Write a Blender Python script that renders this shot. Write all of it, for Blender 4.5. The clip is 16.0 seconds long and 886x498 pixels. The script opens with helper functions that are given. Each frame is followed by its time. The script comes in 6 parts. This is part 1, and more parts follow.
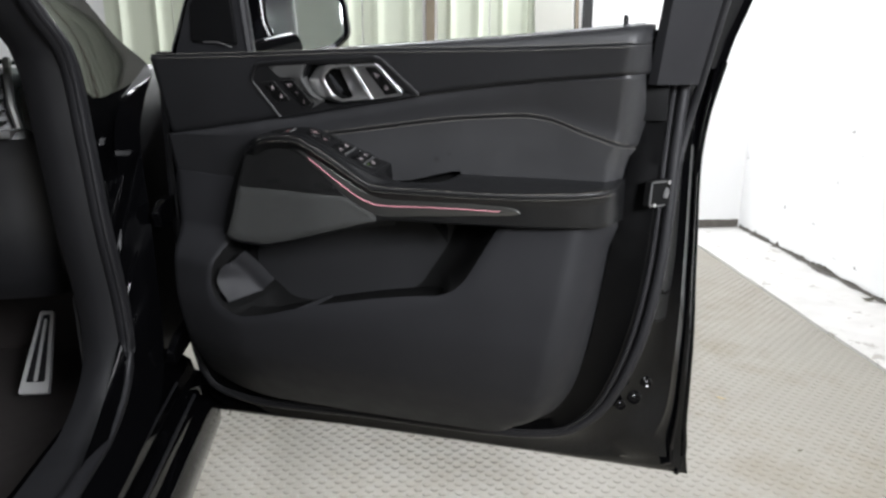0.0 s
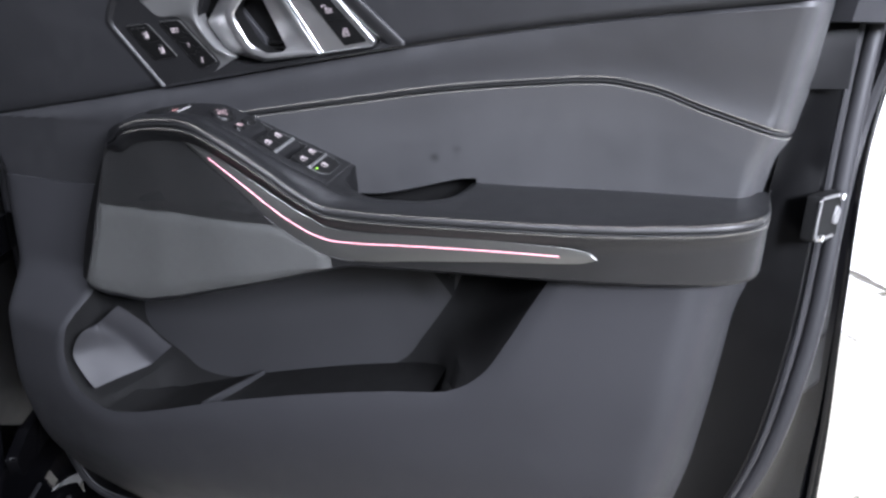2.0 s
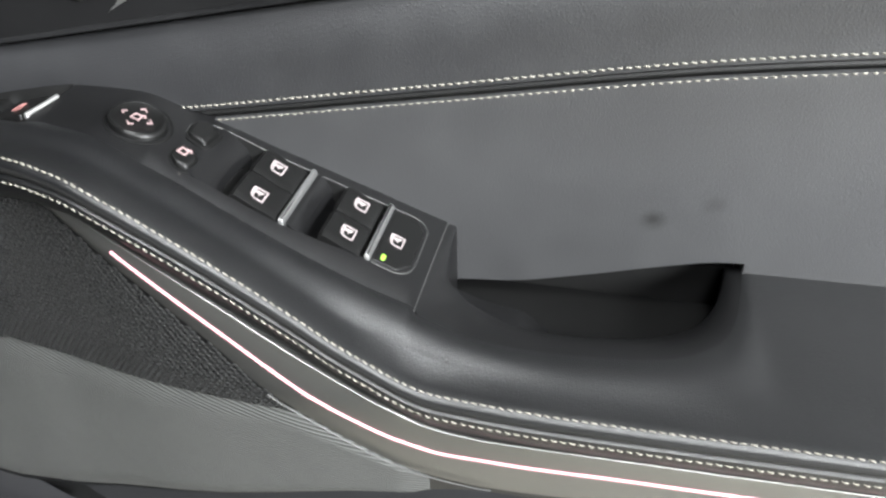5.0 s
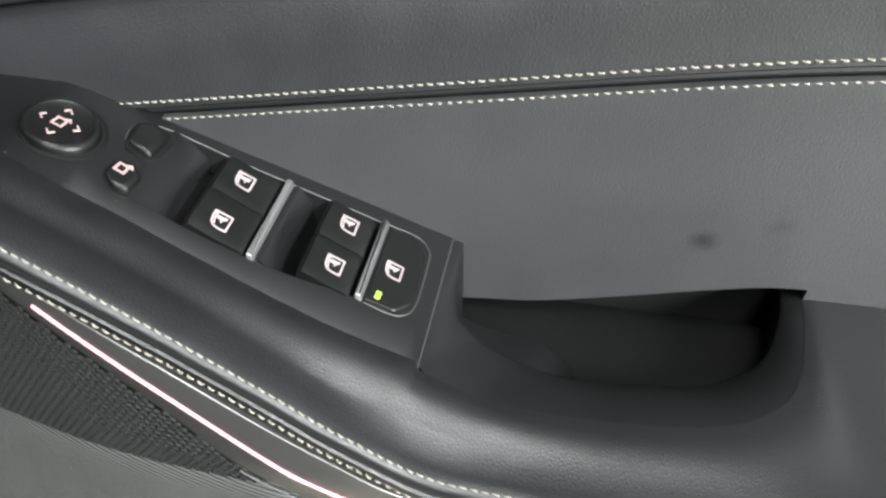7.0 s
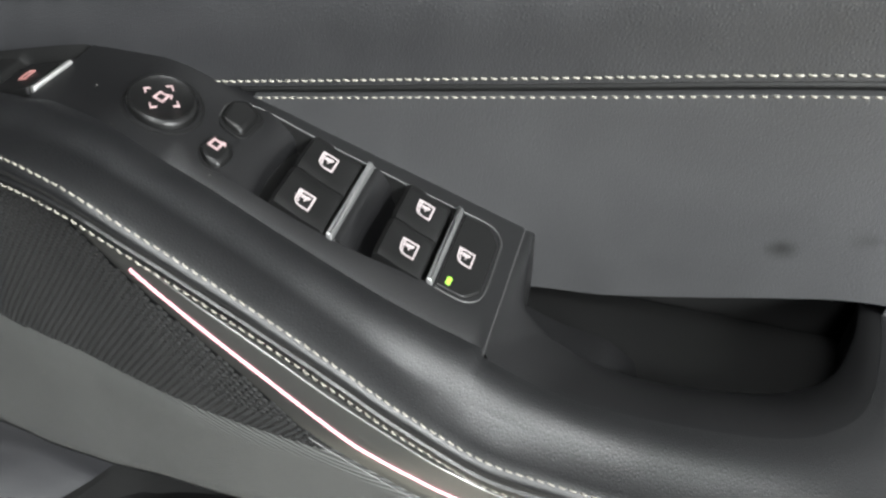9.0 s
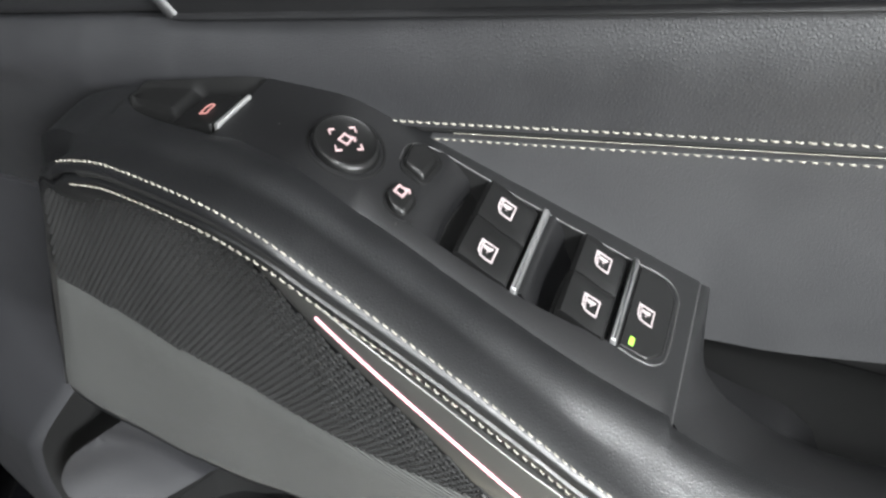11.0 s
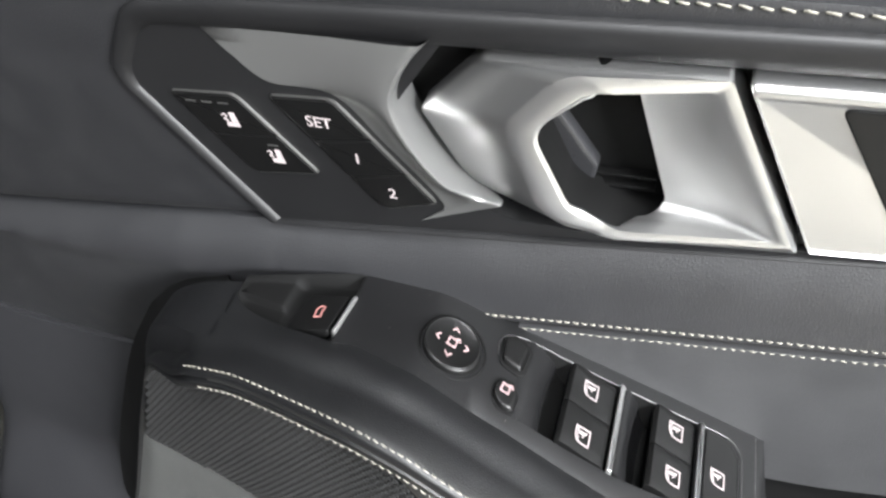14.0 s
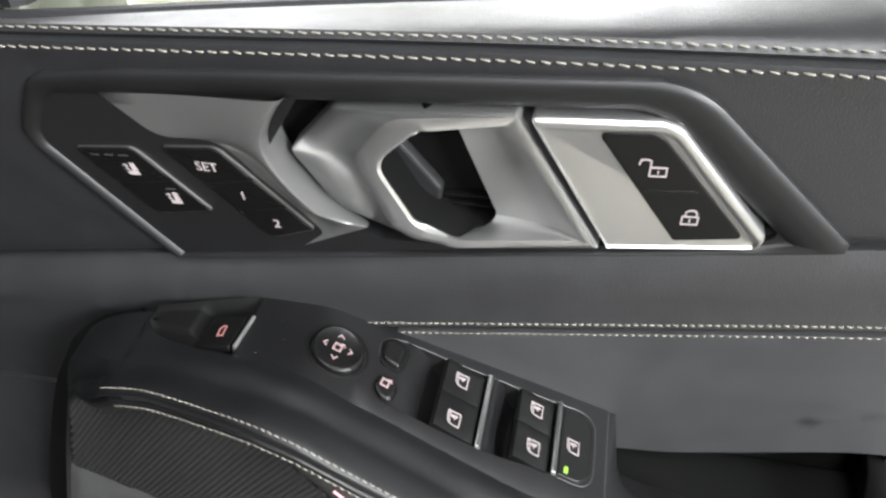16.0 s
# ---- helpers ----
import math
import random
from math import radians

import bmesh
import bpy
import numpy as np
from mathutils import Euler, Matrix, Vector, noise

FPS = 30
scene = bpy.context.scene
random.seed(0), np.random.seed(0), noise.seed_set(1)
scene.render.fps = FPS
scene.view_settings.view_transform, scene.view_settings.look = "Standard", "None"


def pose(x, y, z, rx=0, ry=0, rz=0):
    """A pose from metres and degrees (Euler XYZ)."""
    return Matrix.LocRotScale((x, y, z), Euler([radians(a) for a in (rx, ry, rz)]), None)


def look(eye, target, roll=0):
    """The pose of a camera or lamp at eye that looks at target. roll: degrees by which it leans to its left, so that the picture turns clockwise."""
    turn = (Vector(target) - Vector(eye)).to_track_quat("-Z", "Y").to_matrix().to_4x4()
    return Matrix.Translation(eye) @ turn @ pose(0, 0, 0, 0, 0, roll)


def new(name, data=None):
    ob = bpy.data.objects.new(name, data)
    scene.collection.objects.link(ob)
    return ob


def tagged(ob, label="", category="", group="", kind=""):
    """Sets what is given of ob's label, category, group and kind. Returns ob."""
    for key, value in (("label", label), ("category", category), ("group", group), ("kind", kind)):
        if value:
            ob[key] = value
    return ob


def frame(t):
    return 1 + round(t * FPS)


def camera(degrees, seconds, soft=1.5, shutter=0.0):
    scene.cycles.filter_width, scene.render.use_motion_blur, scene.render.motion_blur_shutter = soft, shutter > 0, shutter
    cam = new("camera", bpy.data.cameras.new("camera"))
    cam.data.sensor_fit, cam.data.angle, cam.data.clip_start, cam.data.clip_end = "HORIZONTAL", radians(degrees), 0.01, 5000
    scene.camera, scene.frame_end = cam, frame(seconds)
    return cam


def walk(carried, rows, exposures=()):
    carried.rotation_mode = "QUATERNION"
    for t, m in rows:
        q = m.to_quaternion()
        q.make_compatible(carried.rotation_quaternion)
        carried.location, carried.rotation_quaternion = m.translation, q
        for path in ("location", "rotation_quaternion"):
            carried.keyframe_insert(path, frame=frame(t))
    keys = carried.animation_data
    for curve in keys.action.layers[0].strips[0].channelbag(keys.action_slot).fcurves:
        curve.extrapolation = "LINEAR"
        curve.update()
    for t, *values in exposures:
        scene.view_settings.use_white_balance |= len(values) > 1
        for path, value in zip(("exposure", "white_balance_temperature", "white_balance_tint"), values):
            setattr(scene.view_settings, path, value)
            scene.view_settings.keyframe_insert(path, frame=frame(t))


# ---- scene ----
cam = camera(64.3, 16.0, soft=2.6)
PATH = [
    (0, (0.91, -1.06, 1.182), (0.225, 0.743, 0.656), 0.2),
    (0.5, (0.865, -0.962, 1.175), (0.215, 0.85, 0.633), 0.3),
    (1, (0.809, -0.796, 1.163), (0.191, 1.023, 0.608), 0.3),
    (1.5, (0.75, -0.692, 1.155), (0.162, 1.134, 0.588), 0.3),
    (2, (0.692, -0.62, 1.134), (0.134, 1.209, 0.547), 0.3),
    (2.5, (0.662, -0.563, 1.13), (0.141, 1.266, 0.511), 0.4),
    (3, (0.636, -0.478, 1.116), (0.147, 1.359, 0.493), 0.6),
    (3.5, (0.613, -0.401, 1.115), (0.184, 1.433, 0.441), 1.2),
    (4, (0.571, -0.325, 1.116), (0.099, 1.468, 0.365), 0.1),
    (4.5, (0.485, -0.281, 1.131), (0.081, 1.484, 0.282), 0.6),
    (4.7, (0.472, -0.271, 1.136), (0.077, 1.486, 0.264), 0.6),
    (6.8, (0.433, -0.204, 1.143), (0.137, 1.47, 0.089), 1.2),
    (7, (0.437, -0.198, 1.146), (0.136, 1.457, 0.063), 1.2),
    (7.5, (0.444, -0.196, 1.144), (0.125, 1.447, 0.049), 1.2),
    (8, (0.451, -0.192, 1.149), (0.098, 1.427, 0.027), 1.4),
    (8.5, (0.447, -0.196, 1.152), (0.034, 1.399, 0.018), 1.5),
    (9, (0.435, -0.2, 1.153), (-0.034, 1.368, 0.004), 1.5),
    (11.3, (0.38, -0.196, 1.17), (-0.218, 1.292, -0.026), 1.1),
    (11.5, (0.374, -0.197, 1.173), (-0.223, 1.288, -0.026), 1.1),
    (12, (0.359, -0.199, 1.181), (-0.238, 1.29, -0.013), 1.0),
    (12.5, (0.343, -0.204, 1.188), (-0.243, 1.291, -0.004), 0.9),
    (13, (0.333, -0.214, 1.199), (-0.234, 1.294, 0.013), 0.9),
    (13.5, (0.333, -0.214, 1.218), (-0.215, 1.323, 0.063), 0.8),
    (14, (0.34, -0.204, 1.233), (-0.172, 1.361, 0.098), 0.6),
    (14.5, (0.352, -0.202, 1.241), (-0.119, 1.392, 0.128), 0.2),
    (15, (0.362, -0.209, 1.244), (-0.065, 1.416, 0.158), 0.1),
    (15.5, (0.373, -0.221, 1.246), (-0.024, 1.424, 0.181), -0.2),
    (16, (0.379, -0.238, 1.251), (0.004, 1.425, 0.206), -0.4),
]
EXPOSURES = [(0.0, 0.65, 6350, 12), (0.5, 0.7, 6300, 12), (1.0, 0.9, 6200, 12), (1.5, 1.45, 6050, 14), (2.0, 2.0, 5900, 17), (3.0, 2.4, 6150, 14), (4.5, 2.35, 6450, 9), (7.0, 2.15, 6550, 7), (9.0, 2.05, 6550, 7), (11.5, 2.4, 6500, 9), (12.5, 2.6, 6500, 10), (14.0, 2.45, 6500, 10), (16.0, 1.85, 6550, 10)]
walk(cam, [(t, look(eye, target, roll)) for t, eye, target, roll in PATH], EXPOSURES)

# ---- light ----
world = bpy.data.worlds.new("garage_air")
scene.world = world
world.use_nodes = True
world.node_tree.nodes["Background"].inputs[0].default_value = (0.9, 0.95, 1.0, 1)
world.node_tree.nodes["Background"].inputs[1].default_value = 0.02


def unseen_lamp(x, y, z, sx, sy, watts, turn=0, tint=(0.96, 0.98, 1.0)):
    data = bpy.data.lights.new("unseen_area_light", "AREA")
    data.shape, data.size, data.size_y, data.energy, data.color = "RECTANGLE", sx, sy, watts, tint
    ob = new("unseen_area_light", data)
    ob.matrix_world = pose(x, y, z, 0, 0, turn)
    return ob


def aimed_unseen_lamp(eye, target, sx, sy, watts):
    """A long unseen lamp hung in the air at eye, aimed at target."""
    ob = unseen_lamp(0, 0, 0, sx, sy, watts)
    ob.matrix_world = look(eye, target)
    return ob


# Unseen lamps in free air, placed to match the door's lit sides
aimed_unseen_lamp((2.1, -1.25, 1.75), (0.4, 0.0, 0.95), 0.8, 0.5, 78)
aimed_unseen_lamp((0.60, -3.1, 2.86), (0.4, 0.0, 0.95), 0.7, 0.4, 24)
# Unseen overhead lamp, added for the sheen along the armrest edge
unseen_lamp(0.70, -1.25, 2.88, 0.4, 1.4, 36, 22)
# Unseen lamp, added to brighten the pale wall that the mirror reflects
unseen_lamp(0.6, -4.4, 2.88, 1.8, 0.35, 34, 22)
# Unseen lamps, added to brighten the far walls and floor
unseen_lamp(0.25, 3.5, 2.88, 1.2, 0.3, 54, 22)
unseen_lamp(-1.7, 3.0, 2.88, 1.6, 0.3, 88, 22)


# ---- materials ----
def material(name, colour, rough=0.5, metal=0.0, grain=0.0, grain_size=600.0, vary=0.12, vary_size=9.0, coat=0.0, spec=0.5, rvary=0.09):
    m = bpy.data.materials.new(name)
    m.use_nodes = True
    nt = m.node_tree
    bsdf = nt.nodes["Principled BSDF"]
    bsdf.inputs["Roughness"].default_value = rough
    bsdf.inputs["Metallic"].default_value = metal
    bsdf.inputs["Specular IOR Level"].default_value = spec
    bsdf.inputs["Coat Weight"].default_value = coat
    bsdf.inputs["Coat Roughness"].default_value = 0.05
    co = nt.nodes.new("ShaderNodeTexCoord")
    n1 = nt.nodes.new("ShaderNodeTexNoise")
    n1.inputs["Scale"].default_value = vary_size
    n1.inputs["Detail"].default_value = 6
    nt.links.new(co.outputs["Object"], n1.inputs["Vector"])
    mix = nt.nodes.new("ShaderNodeMix")
    mix.data_type = "RGBA"
    lo = tuple(c * (1 - vary) for c in colour)
    hi = tuple(min(1, c * (1 + vary)) for c in colour)
    mix.inputs["A"].default_value = (*lo, 1)
    mix.inputs["B"].default_value = (*hi, 1)
    nt.links.new(n1.outputs["Fac"], mix.inputs["Factor"])
    nt.links.new(mix.outputs["Result"], bsdf.inputs["Base Color"])
    ramp = nt.nodes.new("ShaderNodeMapRange")
    ramp.inputs["To Min"].default_value = max(0.02, rough - rvary)
    ramp.inputs["To Max"].default_value = min(1, rough + rvary)
    n2 = nt.nodes.new("ShaderNodeTexNoise")
    n2.inputs["Scale"].default_value = vary_size * 4
    n2.inputs["Detail"].default_value = 5
    nt.links.new(co.outputs["Object"], n2.inputs["Vector"])
    nt.links.new(n2.outputs["Fac"], ramp.inputs["Value"])
    nt.links.new(ramp.outputs["Result"], bsdf.inputs["Roughness"])
    if grain:
        n3 = nt.nodes.new("ShaderNodeTexNoise")
        n3.inputs["Scale"].default_value = grain_size
        n3.inputs["Detail"].default_value = 3
        nt.links.new(co.outputs["Object"], n3.inputs["Vector"])
        bump = nt.nodes.new("ShaderNodeBump")
        bump.inputs["Strength"].default_value = grain
        bump.inputs["Distance"].default_value = 0.001
        nt.links.new(n3.outputs["Fac"], bump.inputs["Height"])
        nt.links.new(bump.outputs["Normal"], bsdf.inputs["Normal"])
    return m


def leather(name, colour, rough=0.5, spec=0.5):
    """Grained hide: cells with fine creases."""
    m = material(name, colour, rough, vary=0.22, vary_size=14, spec=spec)
    nt = m.node_tree
    bsdf = nt.nodes["Principled BSDF"]
    co = nt.nodes.new("ShaderNodeTexCoord")
    v = nt.nodes.new("ShaderNodeTexVoronoi")
    v.feature = "DISTANCE_TO_EDGE"
    v.inputs["Scale"].default_value = 950
    nt.links.new(co.outputs["Object"], v.inputs["Vector"])
    n = nt.nodes.new("ShaderNodeTexNoise")
    n.inputs["Scale"].default_value = 60
    n.inputs["Detail"].default_value = 5
    nt.links.new(co.outputs["Object"], n.inputs["Vector"])
    add = nt.nodes.new("ShaderNodeMath")
    add.operation = "ADD"
    nt.links.new(v.outputs["Distance"], add.inputs[0])
    half = nt.nodes.new("ShaderNodeMath")
    half.operation = "MULTIPLY"
    half.inputs[1].default_value = 0.45
    nt.links.new(n.outputs["Fac"], half.inputs[0])
    nt.links.new(half.outputs[0], add.inputs[1])
    bump = nt.nodes.new("ShaderNodeBump")
    bump.inputs["Strength"].default_value = 0.26
    bump.inputs["Distance"].default_value = 0.0006
    nt.links.new(add.outputs[0], bump.inputs["Height"])
    nt.links.new(bump.outputs["Normal"], bsdf.inputs["Normal"])
    return m


def glow(name, colour, strength, base=0.35):
    m = bpy.data.materials.new(name)
    m.use_nodes = True
    b = m.node_tree.nodes["Principled BSDF"]
    b.inputs["Base Color"].default_value = (*(c * base for c in colour), 1)
    b.inputs["Emission Color"].default_value = (*colour, 1)
    b.inputs["Emission Strength"].default_value = strength
    return m


def cloth(name, colour):
    """Ribbed speaker cloth: fine slanting ribs."""
    m = material(name, colour, 0.75, vary=0.1, vary_size=30)
    nt = m.node_tree
    bsdf = nt.nodes["Principled BSDF"]
    co = nt.nodes.new("ShaderNodeTexCoord")
    mp = nt.nodes.new("ShaderNodeMapping")
    mp.inputs["Rotation"].default_value = (0, radians(-14), 0)
    nt.links.new(co.outputs["Object"], mp.inputs["Vector"])
    w = nt.nodes.new("ShaderNodeTexWave")
    w.bands_direction = "Z"
    w.inputs["Scale"].default_value = 200
    w.inputs["Distortion"].default_value = 0.6
    w.inputs["Detail"].default_value = 2
    nt.links.new(mp.outputs["Vector"], w.inputs["Vector"])
    src = bsdf.inputs["Base Color"].links[0].from_socket
    rib = nt.nodes.new("ShaderNodeMapRange")
    rib.inputs["To Min"].default_value, rib.inputs["To Max"].default_value = 0.45, 1.35
    nt.links.new(w.outputs["Fac"], rib.inputs["Value"])
    tone = nt.nodes.new("ShaderNodeVectorMath")
    tone.operation = "SCALE"
    nt.links.new(src, tone.inputs[0])
    nt.links.new(rib.outputs["Result"], tone.inputs["Scale"])
    nt.links.new(tone.outputs["Vector"], bsdf.inputs["Base Color"])
    bump = nt.nodes.new("ShaderNodeBump")
    bump.inputs["Strength"].default_value = 0.6
    bump.inputs["Distance"].default_value = 0.001
    nt.links.new(w.outputs["Fac"], bump.inputs["Height"])
    nt.links.new(bump.outputs["Normal"], bsdf.inputs["Normal"])
    return m


LEATHER = leather("black_leather", (0.0086, 0.0087, 0.0096), 0.47, 0.58)
# Same leather, darkened for the little light the armrest top takes
ARMHIDE = leather("shaded_armrest_leather", (0.0030, 0.0031, 0.0034), 0.42, 0.37)
TRIMHIDE = leather("top_trim_leather", (0.0074, 0.0075, 0.0083), 0.50, 0.45)
INSERT = leather("soft_black_leather", (0.0205, 0.0206, 0.0216), 0.50, 0.66)
def stain(m, spots):
    """Small dark worn spots at given places."""
    nt = m.node_tree
    bsdf = nt.nodes["Principled BSDF"]
    co = nt.nodes.new("ShaderNodeTexCoord")
    n = nt.nodes.new("ShaderNodeTexNoise")
    n.inputs["Scale"].default_value, n.inputs["Detail"].default_value = 160, 4
    nt.links.new(co.outputs["Object"], n.inputs["Vector"])
    for place, r in spots:
        src = bsdf.inputs["Base Color"].links[0].from_socket
        d = nt.nodes.new("ShaderNodeVectorMath")
        d.operation = "DISTANCE"
        d.inputs[1].default_value = place
        nt.links.new(co.outputs["Object"], d.inputs[0])
        f = nt.nodes.new("ShaderNodeMapRange")
        f.inputs["From Min"].default_value, f.inputs["From Max"].default_value = r * 1.9, r * 0.3
        f.inputs["To Max"].default_value = 1.5
        nt.links.new(d.outputs["Value"], f.inputs["Value"])
        k = nt.nodes.new("ShaderNodeMath")
        k.operation = "MULTIPLY"
        k.use_clamp = True
        nt.links.new(f.outputs["Result"], k.inputs[0])
        nt.links.new(n.outputs["Fac"], k.inputs[1])
        mix = nt.nodes.new("ShaderNodeMix")
        mix.data_type = "RGBA"
        mix.inputs["B"].default_value = (0.003, 0.003, 0.003, 1)
        nt.links.new(src, mix.inputs["A"])
        nt.links.new(k.outputs[0], mix.inputs["Factor"])
        nt.links.new(mix.outputs["Result"], bsdf.inputs["Base Color"])


stain(INSERT, [((0.488, 0.019, 1.019), 0.0035), ((0.5095, 0.015, 1.028), 0.0030), ((0.5125, 0.015, 1.0285), 0.0025)])
PLASTIC = material("grained_black_plastic", (0.0075, 0.0076, 0.0085), 0.45, grain=0.2, grain_size=900)
DARK_PLASTIC = material("matt_black_plastic", (0.0026, 0.0026, 0.0028), 0.45, grain=0.12, grain_size=1200, spec=0.12)
SWITCH = material("switch_black", (0.0028, 0.0028, 0.0028), 0.36, grain=0.05, grain_size=1500, spec=0.16)
EDGE = material("grey_satin_edge", (0.02, 0.02, 0.02), 0.5, spec=0.4)
BAR = material("grey_satin_bar", (0.17, 0.17, 0.17), 0.40, 0.8)
# Near-black: puts shade into recesses, also colours the latch and mat
WELL = material("shade_and_part_black", (0.0012, 0.0012, 0.0012), 0.7, spec=0.12)
GLOSS = material("gloss_black_paint", (0.0010, 0.0010, 0.0012), 0.05, vary_size=3, rvary=0.02, spec=0.18)
# Darker, duller copy of the shell paint, for shaded bands
SHUT = material("shaded_black_paint", (0.0007, 0.0007, 0.0008), 0.35, spec=0.08)
RUBBER = material("seal_rubber", (0.006, 0.006, 0.007), 0.55, grain=0.1, grain_size=700, spec=0.3)
# One satin silver: plate copy dimmed, lever copy brighter for its light
SATIN = material("dimmed_plate_silver", (0.40, 0.40, 0.395), 0.33, 0.95, vary=0.03, vary_size=12, rvary=0.0)
SILVER = material("satin_silver", (0.53, 0.53, 0.525), 0.31, 0.95, vary=0.03, vary_size=12, rvary=0.0)
CHROME = material("bright_chrome", (0.75, 0.75, 0.75), 0.14, 1.0, vary=0.03)
STRIP = material("dark_brushed_strip", (0.125, 0.125, 0.12), 0.36, 0.9, vary=0.06, vary_size=20, rvary=0.0)
ALU = material("brushed_grey_trim", (0.19, 0.19, 0.183), 0.34, 0.9, vary=0.04, vary_size=20, rvary=0.0)
STEEL = material("bare_steel", (0.45, 0.45, 0.46), 0.28, 0.95)
CLOTH = cloth("grey_speaker_cloth", (0.0215, 0.0224, 0.0210))
PODMAT = material("satin_black_switch_panel", (0.0022, 0.0022, 0.0024), 0.44, grain=0.1, grain_size=1400, spec=0.26)
BEZEL = material("satin_black_surround", (0.0048, 0.0048, 0.0051), 0.48, grain=0.05, grain_size=1500, spec=0.27)
# Paler copy of the surround's satin, for the flare's caught light
FLARE = material("lit_satin_flare", (0.115, 0.115, 0.113), 0.31, 0.6, vary=0.04, vary_size=15, rvary=0.0)
PEDAL = material("pale_metal_pedal", (0.50, 0.50, 0.49), 0.35, 0.3)
MESHMAT = material("speaker_mesh_black", (0.0055, 0.0055, 0.0055), 0.6, spec=0.22)
# Gloss-free black that paints the shade behind the speaker mesh holes
VOID = material("mesh_hole_shade", (0.0005, 0.0005, 0.0005), 1.0, spec=0.0)
THREAD = material("pale_thread", (0.125, 0.118, 0.10), 0.85, vary=0.2, vary_size=300)
PRINT = glow("lit_white_symbol", (0.95, 0.84, 0.85), 0.125, 0.12)
PINKPRINT = glow("lit_pink_symbol", (0.95, 0.68, 0.69), 0.09, 0.12)
REDPRINT = glow("lit_red_symbol", (0.95, 0.42, 0.39), 0.10, 0.12)
GREEN = glow("green_indicator", (0.45, 0.95, 0.08), 0.22, 0.2)
LIGHTLINE = glow("ambient_light_line", (1.0, 0.42, 0.48), 0.078, 0.4)
GLASS_MIRROR = material("mirror_glass", (0.85, 0.88, 0.86), 0.03, 1.0, vary=0.02)
# Panel plastic darkened to carry the shade inside the pocket
POCKET_SHADE = material("shaded_pocket_lining", (0.0022, 0.0022, 0.0022), 0.9, spec=0.15, grain=0.3, grain_size=1500)
SOFT_PLASTIC = material("soft_black_plastic", (0.0098, 0.0099, 0.0110), 0.58, grain=0.2, grain_size=900, spec=0.2)
POCKET = material("grained_pocket_plastic", (0.0125, 0.0126, 0.0135), 0.5, grain=0.2, grain_size=900, spec=0.4)
CARPET = material("footwell_carpet", (0.018, 0.014, 0.013), 0.95, grain=0.6, grain_size=500)


# ---- mesh helpers ----
def part(name, bm, mat, parent, label="", smooth=True, kind=""):
    me = bpy.data.meshes.new(name)
    bmesh.ops.recalc_face_normals(bm, faces=bm.faces)
    bm.to_mesh(me)
    bm.free()
    me.materials.append(mat)
    if smooth:
        me.polygons.foreach_set("use_smooth", [True] * len(me.polygons))
        me.set_sharp_from_angle(angle=radians(38))
    ob = new(name, me)
    ob.parent = parent
    return tagged(ob, label, kind=kind)


def raw(name, verts, faces, mat, parent, label="", smooth=False, kind=""):
    me = bpy.data.meshes.new(name)
    me.from_pydata(verts, [], faces)
    me.materials.append(mat)
    if smooth:
        me.polygons.foreach_set("use_smooth", [True] * len(me.polygons))
        me.set_sharp_from_angle(angle=radians(40))
    ob = new(name, me)
    ob.parent = parent
    return tagged(ob, label, kind=kind)


def thing(name, label, category, at=(0, 0, 0), group="", kind=""):
    ob = new(name)
    ob.location = at
    ob.empty_display_size = 0.05
    return tagged(ob, label, category, group, kind)


def curve(*pts):
    """A smooth function through (x, value) points, flat beyond its ends."""
    xs = np.array([p[0] for p in pts], float)
    ys = np.array([p[1] for p in pts], float)
    d = np.diff(ys) / np.diff(xs)
    m = np.zeros(len(xs))
    m[0], m[-1] = d[0], d[-1]
    for i in range(1, len(xs) - 1):
        if d[i - 1] * d[i] > 0:
            m[i] = 2 * d[i - 1] * d[i] / (d[i - 1] + d[i])

    def f(x):
        if x <= xs[0]:
            return float(ys[0])
        if x >= xs[-1]:
            return float(ys[-1])
        i = int(np.searchsorted(xs, x) - 1)
        h = xs[i + 1] - xs[i]
        t = (x - xs[i]) / h
        return float((2 * t**3 - 3 * t**2 + 1) * ys[i] + (t**3 - 2 * t**2 + t) * h * m[i]
                     + (3 * t**2 - 2 * t**3) * ys[i + 1] + (t**3 - t**2) * h * m[i + 1])
    return f


def smooth_path(pts, n, closed=False):
    """n points of a Catmull-Rom line through pts, evenly spaced."""
    P = [Vector(p) for p in pts]
    k = len(P)
    out = []
    segs = k if closed else k - 1
    for i in range(segs):
        p0 = P[(i - 1) % k] if closed or i > 0 else P[0] * 2 - P[1]
        p1, p2 = P[i], P[(i + 1) % k]
        p3 = P[(i + 2) % k] if closed or i + 2 < k else P[k - 1] * 2 - P[k - 2]
        for j in range(16):
            t = j / 16
            out.append(0.5 * (2 * p1 + (p2 - p0) * t + (2 * p0 - 5 * p1 + 4 * p2 - p3) * t * t + (3 * p1 - p0 - 3 * p2 + p3) * t**3))
    out.append(P[0].copy() if closed else P[-1].copy())
    L = [0.0]
    for a, b in zip(out, out[1:]):
        L.append(L[-1] + (b - a).length)
    res = []
    j = 0
    cnt = n if closed else n - 1
    for i in range(n):
        s = L[-1] * i / cnt
        while j < len(L) - 2 and L[j + 1] < s:
            j += 1
        t = (s - L[j]) / max(1e-9, L[j + 1] - L[j])
        res.append(out[j].lerp(out[j + 1], min(1, max(0, t))))
    return res


